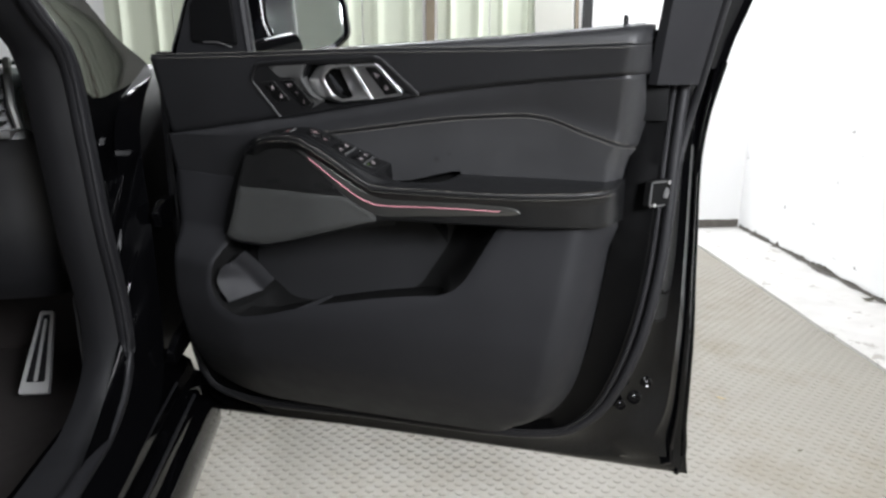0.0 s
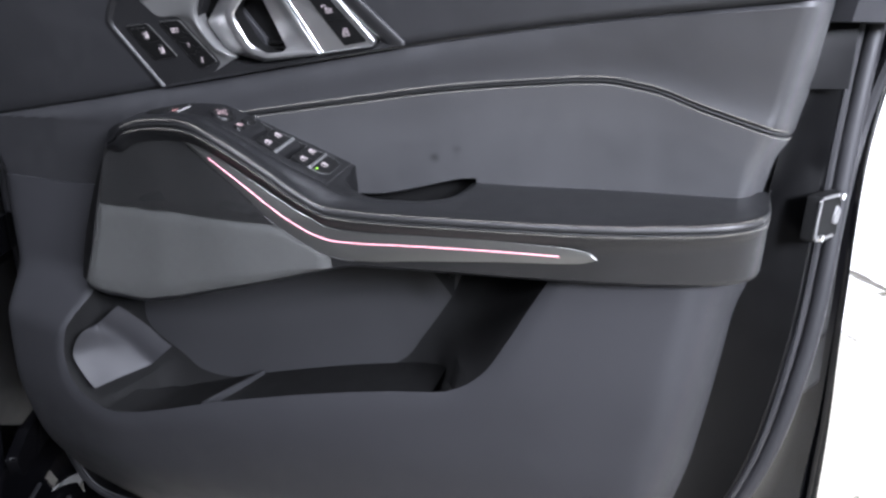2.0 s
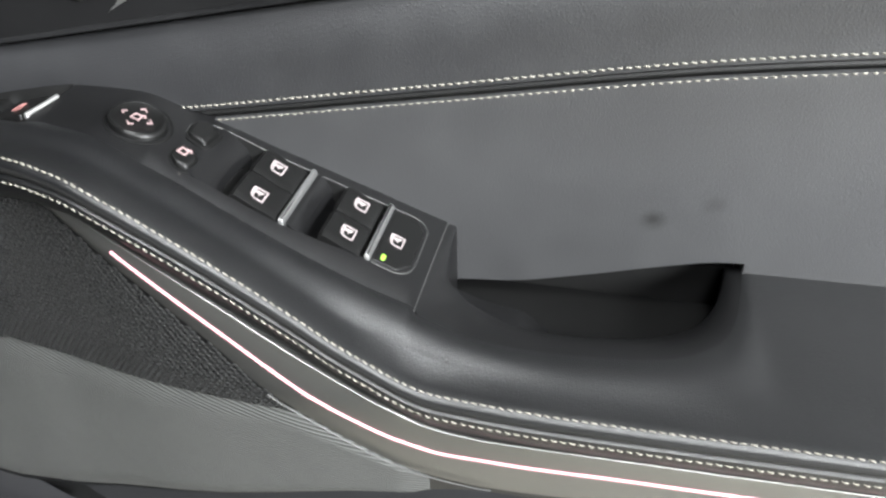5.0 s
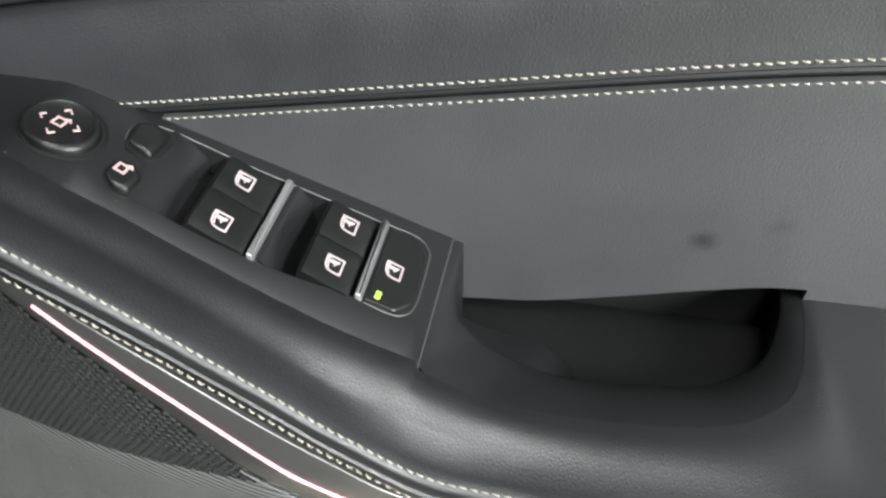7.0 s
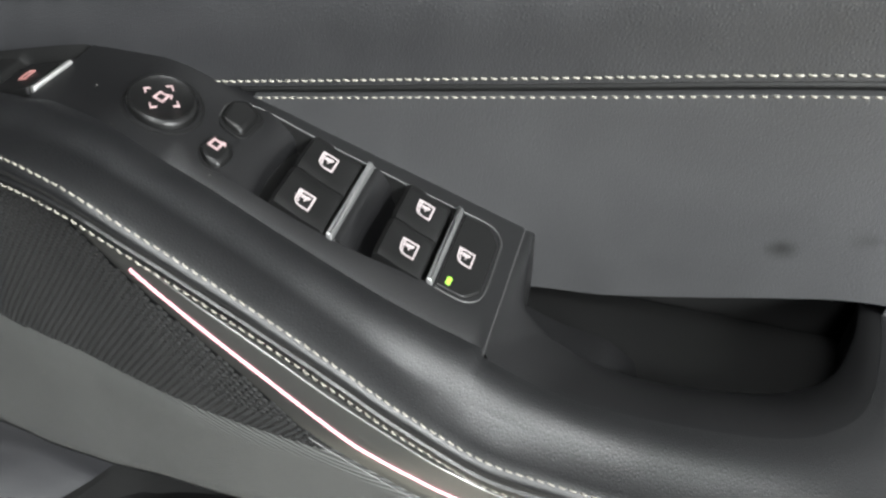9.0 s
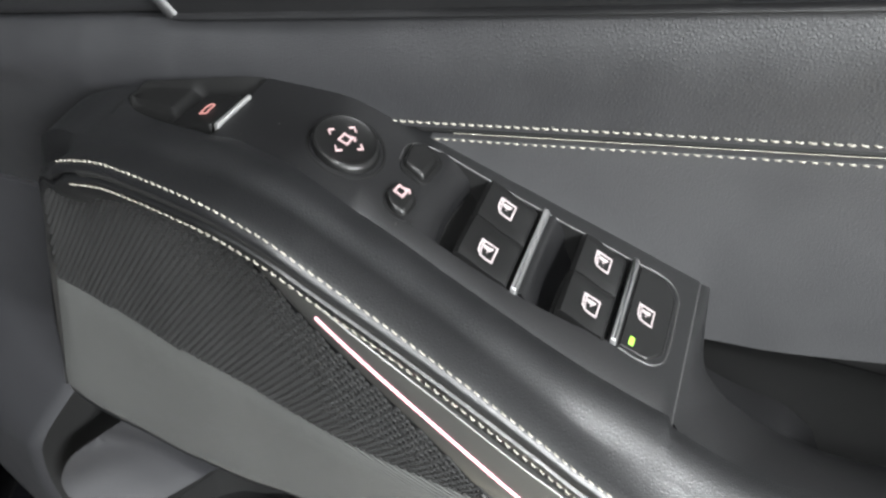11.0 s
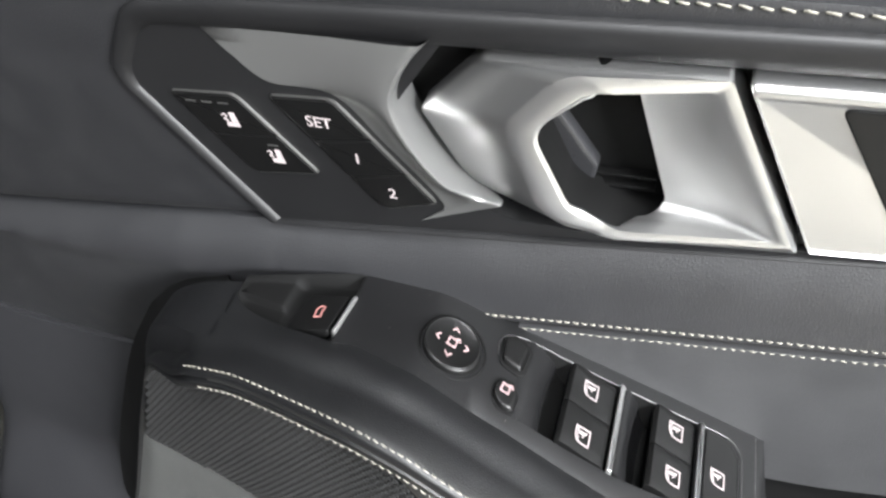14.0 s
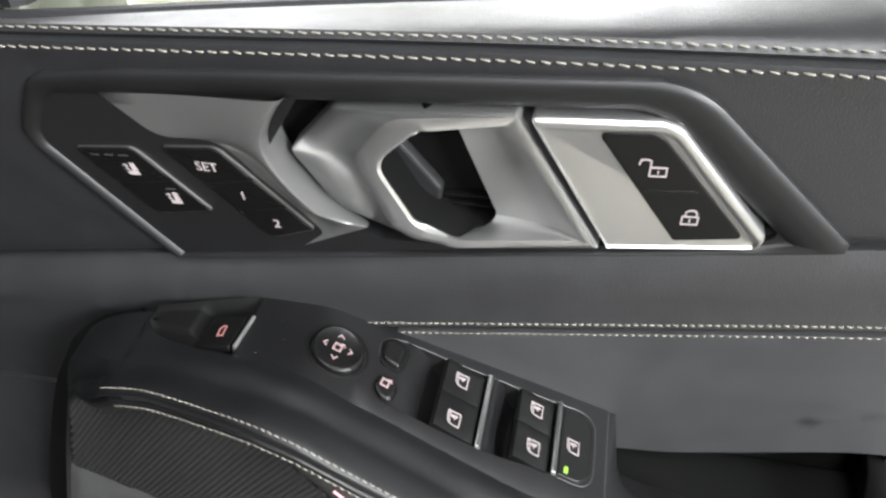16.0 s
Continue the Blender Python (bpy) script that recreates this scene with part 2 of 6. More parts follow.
def loft(rows, closed=False, caps=False):
    """Skin over rows of points; closed: each row is a ring."""
    bm = bmesh.new()
    vs = [[bm.verts.new(p) for p in r] for r in rows]
    n = len(rows[0])
    for a, b in zip(vs, vs[1:]):
        for i in range(n if closed else n - 1):
            j = (i + 1) % n
            bm.faces.new((a[i], a[j], b[j], b[i]))
    if caps:
        bm.faces.new(vs[0])
        bm.faces.new(list(reversed(vs[-1])))
    return bm


def rounded(pts, r, n=5):
    """A polygon in the plane with its corners rounded. r: one radius or one a corner."""
    out = []
    k = len(pts)
    for i in range(k):
        p, a, b = Vector(pts[i]), Vector(pts[i - 1]), Vector(pts[(i + 1) % k])
        ri = r[i] if isinstance(r, (list, tuple)) else r
        ua, ub = (a - p), (b - p)
        la, lb = ua.length, ub.length
        ua.normalize(), ub.normalize()
        ang = math.acos(max(-1, min(1, ua.dot(ub))))
        d = min(ri / max(0.05, math.tan(ang / 2)), la * 0.48, lb * 0.48)
        p1, p2 = p + ua * d, p + ub * d
        for j in range(n + 1):
            t = j / n
            out.append(((1 - t) ** 2) * p1 + 2 * t * (1 - t) * p + t * t * p2)
    return out


def inset(pts, d):
    """The polygon drawn in by d (counter-clockwise or clockwise alike)."""
    k = len(pts)
    area = sum(pts[i].x * pts[(i + 1) % k].y - pts[(i + 1) % k].x * pts[i].y for i in range(k))
    s = 1 if area > 0 else -1
    out = []
    for i in range(k):
        a, b = pts[i] - pts[i - 1], pts[(i + 1) % k] - pts[i]
        if a.length < 1e-9:
            a = b
        if b.length < 1e-9:
            b = a
        na = Vector((-a.y, a.x)).normalized()
        nb = Vector((-b.y, b.x)).normalized()
        m = (na + nb)
        m = na if m.length < 1e-6 else m.normalized()
        out.append(pts[i] + m * (s * d / max(0.5, m.dot(na))))
    return out


def slab(pts, base, top, bevel, place, bm=None):
    """A plate over a rounded outline, from height base to top, with an eased upper edge. place(u, v, h) gives the world point."""
    bm = bm or bmesh.new()
    rings = [(pts, base), (pts, top - bevel), (inset(pts, bevel * 0.3), top - bevel * 0.3), (inset(pts, bevel), top), (inset(pts, bevel * 1.15), top)]
    vs = [[bm.verts.new(place(p.x, p.y, h)) for p in ring] for ring, h in rings]
    n = len(pts)
    for a, b in zip(vs, vs[1:]):
        for i in range(n):
            j = (i + 1) % n
            bm.faces.new((a[i], a[j], b[j], b[i]))
    bm.faces.new(vs[-1])
    bm.faces.new(list(reversed(vs[0])))
    return bm


def tube(path, r, seg=8, squash=1.0, bm=None):
    bm = bm or bmesh.new()
    up = Vector((0.13, 0.2, 0.97)).normalized()
    rings = []
    for i, p in enumerate(path):
        d = (path[min(i + 1, len(path) - 1)] - path[max(i - 1, 0)]).normalized()
        a = d.cross(up)
        if a.length < 1e-3:
            a = d.cross(Vector((1, 0, 0)))
        a.normalize()
        b = d.cross(a).normalized()
        rr = r(i / max(1, len(path) - 1)) if callable(r) else r
        rings.append([bm.verts.new(p + a * rr * math.cos(2 * math.pi * k / seg) + b * rr * squash * math.sin(2 * math.pi * k / seg)) for k in range(seg)])
    for x, y in zip(rings, rings[1:]):
        for k in range(seg):
            j = (k + 1) % seg
            bm.faces.new((x[k], x[j], y[j], y[k]))
    bm.faces.new(rings[0])
    bm.faces.new(list(reversed(rings[-1])))
    return bm


def box(bm, lo, hi, place=lambda x, y, z: (x, y, z)):
    vs = [bm.verts.new(place(x, y, z)) for x in (lo[0], hi[0]) for y in (lo[1], hi[1]) for z in (lo[2], hi[2])]
    for f in ((0, 1, 3, 2), (4, 6, 7, 5), (0, 4, 5, 1), (2, 3, 7, 6), (0, 2, 6, 4), (1, 5, 7, 3)):
        bm.faces.new([vs[i] for i in f])
    return bm


def bars(name, strokes, width, place, mat, parent, h=0.0003):
    """Strokes drawn as thin raised lines: each a list of (u, v)."""
    bm = bmesh.new()
    for s in strokes:
        for a, b in zip(s, s[1:]):
            a, b = Vector(a), Vector(b)
            d = (b - a).normalized() * width / 2
            nrm = Vector((-d.y, d.x))
            a, b = a - d, b + d
            lo = [bm.verts.new(place(*p, 0)) for p in (a - nrm, b - nrm, b + nrm, a + nrm)]
            hi = [bm.verts.new(place(*p, h)) for p in (a - nrm, b - nrm, b + nrm, a + nrm)]
            bm.faces.new(hi)
            for i in range(4):
                j = (i + 1) % 4
                bm.faces.new((lo[i], lo[j], hi[j], hi[i]))
    return part(name, bm, mat, parent, smooth=False)


def stitches(name, path, normal, parent, label, pitch=0.0031, length=0.0019, r=0.00035):
    """A row of thread stitches lying on a line; each dips into the hide at its ends."""
    bm = bmesh.new()
    L = sum((b - a).length for a, b in zip(path, path[1:]))
    n = int(L / pitch)
    line = smooth_path(path, n * 2 + 1)
    for i in range(n):
        a, b = line[2 * i], line[2 * i + 1]
        d = (b - a).normalized()
        m = (a + b) / 2
        jig = random.uniform(-0.12, 0.12)
        nn = normal if isinstance(normal, Vector) else normal(m)
        side = d.cross(nn).normalized()
        dd = (d + side * (0.16 + jig * 0.6)).normalized()
        h = length * random.uniform(0.44, 0.52)
        pts = [m - dd * h - nn * r, m - dd * h * 0.6 + nn * r * 0.5, m + nn * r * 0.8, m + dd * h * 0.6 + nn * r * 0.5, m + dd * h - nn * r]
        tube(pts, r, 5, 1.0, bm)
    return part(name, bm, THREAD, parent, label, kind="stuff")


# ---- the garage ----
def chipped(m, scale, cut, colour, soft=0.03):
    """Small chips and scuffs over a painted surface."""
    nt = m.node_tree
    bsdf = nt.nodes["Principled BSDF"]
    src = bsdf.inputs["Base Color"].links[0].from_socket
    co = nt.nodes.new("ShaderNodeTexCoord")
    n = nt.nodes.new("ShaderNodeTexNoise")
    n.inputs["Scale"].default_value, n.inputs["Detail"].default_value, n.inputs["Roughness"].default_value = scale, 5, 0.7
    nt.links.new(co.outputs["Object"], n.inputs["Vector"])
    r = nt.nodes.new("ShaderNodeMapRange")
    r.inputs["From Min"].default_value, r.inputs["From Max"].default_value = cut, cut + soft
    nt.links.new(n.outputs["Fac"], r.inputs["Value"])
    mix = nt.nodes.new("ShaderNodeMix")
    mix.data_type = "RGBA"
    mix.inputs["B"].default_value = (*colour, 1)
    nt.links.new(src, mix.inputs["A"])
    nt.links.new(r.outputs["Result"], mix.inputs["Factor"])
    nt.links.new(mix.outputs["Result"], bsdf.inputs["Base Color"])
    return m


PALE = material("pale_green_wall", (0.50, 0.54, 0.47), 0.7, grain=0.3, grain_size=60, vary=0.06, vary_size=2.0)
WALL = material("white_painted_wall", (0.80, 0.80, 0.79), 0.65, grain=0.5, grain_size=60, vary=0.05, vary_size=2.5)
# Dark tones for unseen walls and ceiling keep bounce and reflections low
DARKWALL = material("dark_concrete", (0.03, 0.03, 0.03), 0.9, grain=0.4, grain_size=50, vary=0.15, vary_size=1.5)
GREY = material("bounce_cut_grey", (0.13, 0.13, 0.127), 0.8, grain=0.4, grain_size=50, vary=0.12, vary_size=1.5)
KERB = material("worn_white_kerb", (0.50, 0.49, 0.465), 0.8, grain=0.7, grain_size=90, vary=0.22, vary_size=7)
FLOOR = material("grey_studded_rubber", (0.275, 0.258, 0.22), 0.5, grain=0.25, grain_size=150, vary=0.14, vary_size=1.6)
CREAM = material("cream_wall_panel", (0.58, 0.62, 0.50), 0.5, grain=0.1, grain_size=50, vary=0.06, vary_size=1.5)
DIRT = material("dark_grime", (0.115, 0.105, 0.092), 0.9, grain=0.6, grain_size=200, vary=0.5, vary_size=25)

CHIPPED = chipped(material("chipped_white_wall", (0.80, 0.80, 0.79), 0.65, grain=0.5, grain_size=60, vary=0.05, vary_size=2.5), 11.0, 0.665, (0.22, 0.21, 0.20))
chipped(KERB, 6.0, 0.60, (0.33, 0.31, 0.28))
chipped(FLOOR, 1.6, 0.48, (0.22, 0.195, 0.15), 0.22)
bm = bmesh.new()
box(bm, (-9, -9, -0.1), (9, 9, 0))
tagged(part("floor", bm, FLOOR, None, "grey studded rubber garage floor", smooth=False), category="floor", kind="structure")

W0 = Vector((1.14, 4.23, 0))
WD = Vector((0.389, -0.921, 0))
WN = Vector((0.921, 0.389, 0))


def wall_place(s, d, z):
    return W0 + WD * s + WN * d + Vector((0, 0, z))


bm = bmesh.new()
box(bm, (-0.25, 0, 0), (4.4, 0.25, 2.95), wall_place)
tagged(part("wall_east", bm, CHIPPED, None, "white painted concrete wall with scuffs and chips", smooth=False), category="wall", kind="structure")
bm = bmesh.new()
box(bm, (-0.25, -8.5, 0), (0.0, 0.0, 2.95), wall_place)
tagged(part("wall_north", bm, WALL, None, "white painted wall behind cream panels", smooth=False), category="wall", kind="structure")
bm = bmesh.new()
box(bm, (10.25, -8.5, 0), (10.5, 0.0, 2.95), wall_place)
tagged(part("wall_south", bm, PALE, None, "plain pale garage wall", smooth=False), category="wall", kind="structure")
# Unseen set-back wall, added dark so the gloss door shell reflects dark
bm = bmesh.new()
box(bm, (4.4, 3.0, 0), (10.5, 3.25, 2.95), wall_place)
box(bm, (4.15, 0.25, 0), (4.4, 3.25, 2.95), wall_place)
tagged(part("wall_unseen", bm, DARKWALL, None, "unseen dark wall, added to keep door reflections dark", smooth=False), category="wall", kind="structure")
# Unseen wall and ceiling, coloured dark to cut bounced light
bm = bmesh.new()
box(bm, (-0.25, -8.75, 0), (10.5, -8.5, 2.95), wall_place)
tagged(part("wall_west", bm, GREY, None, "unseen garage wall, dark grey to cut bounced light", smooth=False), category="wall", kind="structure")
bm = bmesh.new()
box(bm, (-0.25, -8.75, 2.95), (10.5, 3.25, 3.05), wall_place)
tagged(part("ceiling", bm, GREY, None, "unseen garage ceiling, dark grey to cut bounced light", smooth=False), category="ceiling", kind="structure")

# kerb along the wall: worn, slightly sloped top
rows = []
for i in range(146):
    s = 0.0 + i * 0.03
    w = 0.455 + 0.006 * noise.noise(Vector((s * 3, 0, 1)))
    h = 0.022 + 0.003 * noise.noise(Vector((s * 5, 2, 1)))
    rows.append([wall_place(s, 0.0, h + 0.01), wall_place(s, -0.08, h + 0.006), wall_place(s, -w + 0.02, h), wall_place(s, -w, h - 0.008), wall_place(s, -w, 0)])
tagged(part("kerb", loft(rows), KERB, None, "worn white painted concrete kerb along the wall"), category="kerb", kind="structure")

# ---- the car door ----
door = thing("car_door", "open black car door with leather and plastic inner trim", "car door", (0.38, 0.1, 0.38))
door.matrix_world = pose(0, 0, 0)

trim = curve((-0.07, 1.038), (0.09, 1.062), (0.209, 1.081), (0.471, 1.123), (0.613, 1.142), (0.82, 1.161))
ledge = curve((-0.07, 1.184), (0.15, 1.187), (0.335, 1.197), (0.487, 1.206), (0.616, 1.214), (0.731, 1.223), (0.82, 1.229))
padstitch = curve((-0.07, 1.180), (0.175, 1.1857), (0.37, 1.1912), (0.446, 1.1922), (0.624, 1.1940), (0.82, 1.2000))
yb = curve((-0.07, 0.014), (0.2, 0.004), (0.47, -0.008), (0.65, -0.018), (0.82, -0.034))
xl = curve((0.45, -0.06), (0.55, -0.072), (0.9, -0.074), (1.2, -0.066))
xr = curve((0.93, 0.785), (0.96, 0.787), (1.023, 0.792), (1.054, 0.802), (1.161, 0.815), (1.24, 0.825))


ledge_w = curve((-0.07, 0.020), (0.16, 0.021), (0.20, 0.030), (0.24, 0.036), (0.32, 0.040), (0.50, 0.046), (0.82, 0.05))


def y_up(x, z):
    return yb(x) + 0.0045 - 0.3 * (z - trim(x))


def wrap(x, z):
    """How far the card curls back at its two ends."""
    d = xr(z) - x
    a = max(0.0, 1 - d / 0.03)
    e = max(0.0, 1 - (x - xl(z)) / 0.03)
    return 0.05 * a * a + 0.03 * e * e


def x_steps(lo, hi, n):
    """More steps at both ends."""
    return [lo + (hi - lo) * (0.5 - 0.5 * math.cos(math.pi * i / n)) * 0.35 + (hi - lo) * (i / n) * 0.65 for i in range(n + 1)]


rows = []
for u in x_steps(0, 1, 110):
    x0 = -0.070 + 0.888 * u
    t, s, l, b = trim(x0), padstitch(x0), ledge(x0), yb(x0)
    prof = [(b + 0.016, t - 0.001), (b + 0.006, t + 0.0005), (b + 0.003, t + 0.003)]
    for k in range(1, 19):
        z = t + 0.003 + (s - 0.008 - t - 0.003) * k / 18
        prof.append((y_up(x0, z) - 0.002, z))
    ys = y_up(x0, s) - 0.002
    prof += [(ys + 0.0005, s - 0.004), (ys + 0.0005, s - 0.0014), (ys + 0.004, s), (ys + 0.002, s + 0.0014), (ys + 0.003, s + 0.004)]
    for k in range(1, 7):
        a = k / 6 * math.pi / 2
        prof.append((ys + 0.004 + (ledge_w(x0) - 0.008) * (1 - math.cos(a)), s + 0.004 + (l - s - 0.004) * math.sin(a)))
    prof += [(ys + ledge_w(x0), l - 0.001), (ys + ledge_w(x0) + 0.003, l - 0.02)]
    rows.append([Vector((x0, y + wrap(x0, z) + 0.03 * max(0.0, min(1.0, (x0 - 0.20) / 0.03, (0.4640 - (z - 1.1225) * 1.04 - 0.010 - x0) / 0.016, (z - t - 0.006) / 0.008, (s - 0.0165 - z) / 0.005)), z)) for y, z in prof])
part("upper_trim", loft(rows), TRIMHIDE, door, "padded black leather top trim below the window")
for off, nm in ((-0.0033, "stitching"), (0.0033, "stitching")):
    path = []
    for i in range(80):
        x = -0.03 + 0.83 * i / 79
        z = padstitch(x) + off
        path.append(Vector((x, y_up(x, padstitch(x)) - 0.0022 + (0.0018 if off > 0 else 0), z)))
    stitches(nm, path, Vector((0, -0.96, 0.28)), door, "pale double stitching along the top trim", 0.0046, 0.0030, 0.00034)

# middle leather and the softer insert under the curved seam
seam = curve((0.20, 1.041), (0.289, 1.053), (0.397, 1.069), (0.509, 1.085), (0.586, 1.092), (0.639, 1.095), (0.681, 1.089), (0.727, 1.073), (0.80, 1.050))


def y_mid(x, z):
    s = seam(x)
    t = trim(x)
    if z >= s:
        f = (z - s) / max(1e-4, t - s)
        return 0.003 + (yb(x) + 0.003) * f * f - 0.0038 * math.sin(math.pi * min(1, f) ** 1.3) * min(1.0, max(0.0, (x - 0.05) / 0.1))
    return 0.004 + 0.25 * (s - z)


insert_low = curve((0.398, 0.84), (0.4005, 0.976), (0.43, 0.979), (0.461, 0.986), (0.50, 0.9965), (0.5163, 1.0000), (0.5285, 1.0008), (0.5300, 0.84))
SIDE = 0.962
NEAR = (0.0, 0.0007, 0.0016, 0.003, 0.005, 0.008)
rows_a, rows_b = [], []
for u in x_steps(0, 1, 230):
    x = -0.074 + 0.886 * u
    t, s = trim(x) - 0.0006, seam(x)
    if x < 0.2:
        s = SIDE + (x - 0.2) * 0.02
    g = min(1, max(0, (x - 0.22) / 0.06))
    ra = []
    for k in range(25):
        f = k / 24 if x > 0.2 else (k / 24) ** 1.5
        z = t + (s + 0.0012 * g - t) * f
        y = y_mid(x, z) - 0.0015 * g * math.exp(-((z - s) / 0.012) ** 2)
        if k == 24:
            y += 0.004 * g
        if k == 0:
            y += 0.004
        ra.append(Vector((x, y + wrap(x, z), z)))
    rows_a.append(ra)
    rb = []
    depth = s - 0.0012 * g - insert_low(x)
    for k in range(21):
        z = s - 0.0012 * g - (NEAR[k] if k < 6 else NEAR[5] + (depth - NEAR[5]) * (k - 5) / 15)
        y = y_mid(x, z) - 0.0016 * g * math.exp(-((z - s) / 0.013) ** 2)
        if k == 0:
            y += 0.0030 * g
        rb.append(Vector((x, y + wrap(x, z), z)))
    last = rb[-1]
    rb.append(Vector((x, last.y + 0.003, last.z - 0.001)))
    rb.append(Vector((x, last.y + 0.045, last.z - 0.001)))
    rows_b.append((x, rb))
part("middle_trim", loft(rows_a), LEATHER, door, "smooth black leather band of the door panel")
part("side_panel", loft([rb for x, rb in rows_b if x < 0.262]), PLASTIC, door, "grained black plastic front end of the door panel")
part("insert", loft([rb for x, rb in rows_b if x > 0.256]), INSERT, door, "soft dark leather insert with two small stains")
rows = []
for i in range(90):
    x = 0.25 + 0.55 * i / 89
    s = seam(x)
    y = y_mid(x, s) + wrap(x, s)
    rows.append([Vector((x, y + h, s + dz)) for h, dz in ((0.003, 0.0032), (0.0007, 0.0018), (0.0004, 0.0008), (0.0008, 0.0), (0.0040, -0.0006), (0.0052, -0.0016), (0.0075, -0.0034))])
part("piping", loft(rows), MESHMAT, door)
for off in (0.0046, -0.0023):
    path = []
    for i in range(70):
        x = 0.284 + (0.012 if off < 0 else 0) + 0.51 * i / 69
        z = seam(x) + off
        path.append(Vector((x, y_mid(x, z) - 0.0014 + wrap(x, z), z)))
    stitches("stitching", path, Vector((0, -1, 0.1)), door, "pale double stitching along the curved seam")

# ---- armrest ----
arm_top = curve((0.090, 0.865), (0.104, 0.905), (0.118, 0.945), (0.137, 0.999), (0.145, 1.022), (0.153, 1.037), (0.175, 1.048), (0.205, 1.054), (0.24, 1.058),
                (0.27, 1.0575), (0.30, 1.0475), (0.333, 1.031), (0.367, 1.015), (0.40, 1.001), (0.425, 0.993), (0.46, 0.990), (0.55, 0.990), (0.70, 0.993), (0.80, 0.997))
arm_slope = curve((0.1, 0.2), (0.36, 0.2), (0.46, 0.10), (0.80, 0.08))
arm_front = curve((0.080, -0.022), (0.10, -0.027), (0.13, -0.035), (0.171, -0.0455), (0.19, -0.0515), (0.211, -0.0551), (0.2254, -0.0583), (0.2516, -0.0644), (0.2735, -0.0686), (0.2927, -0.0712), (0.3104, -0.0720), (0.45, -0.0715),
                  (0.65, -0.069), (0.72, -0.062), (0.75, -0.054), (0.772, -0.038), (0.783, -0.016), (0.788, 0.018), (0.790, 0.05))
arm_edge = curve((0.090, 0.863), (0.104, 0.901), (0.118, 0.940), (0.137, 0.990), (0.154, 1.024), (0.174, 1.035), (0.19, 1.0455), (0.22, 1.0525), (0.261, 1.0553), (0.283, 1.0525),
                 (0.299, 1.0465), (0.333, 1.0292), (0.367, 1.0095), (0.385, 0.9985), (0.4176, 0.9850), (0.46, 0.9832), (0.53, 0.9840), (0.626, 0.9860), (0.712, 0.9905), (0.79, 0.9965))
arm_bottom = curve((0.084, 0.858), (0.12, 0.853), (0.166, 0.853), (0.207, 0.862), (0.30, 0.890), (0.40, 0.920), (0.435, 0.929), (0.60, 0.934), (0.80, 0.942))
lean = curve((0.1, 0.0), (0.30, 0.16), (0.42, 0.24), (0.80, 0.25))
pod_back = curve((0.187, -0.006), (0.228, -0.001), (0.249, 0.003), (0.268, 0.006), (0.29, 0.0075), (0.341, 0.0155), (0.372, 0.0195), (0.402, 0.0225))
pod_front = curve((0.187, -0.0100), (0.193, -0.0185), (0.202, -0.0240), (0.222, -0.0300), (0.24, -0.0325), (0.26, -0.0368), (0.283, -0.041), (0.303, -0.0425), (0.33, -0.0425), (0.366, -0.0430), (0.403, -0.0412))
cup_rim = curve((0.4003, -0.0412), (0.4177, -0.0420), (0.4353, -0.0425), (0.4521, -0.0416), (0.4687, -0.0404), (0.485, -0.0384), (0.4982, -0.0347), (0.5085, -0.0283), (0.5163, -0.0201), (0.5217, -0.0072), (0.5263, 0.0149), (0.529, 0.034))


def top_z(x, y):
    return arm_top(x) + arm_slope(x) * (y + 0.03)


face_front = curve((0.080, -0.0225), (0.10, -0.0268), (0.127, -0.0320), (0.149, -0.0358), (0.188, -0.0445), (0.222, -0.0525), (0.2506, -0.0572), (0.2676, -0.0608), (0.30, -0.0668), (0.33, -0.0698), (0.37, -0.0713), (0.45, -0.0715),
                   (0.65, -0.069), (0.72, -0.062), (0.75, -0.054), (0.772, -0.038), (0.783, -0.016), (0.788, 0.018), (0.790, 0.05))


def y_face(x, z):
    """The armrest's and speaker's front face."""
    return face_front(x) + 0.006 + lean(x) * max(0.0, 0.975 - z)


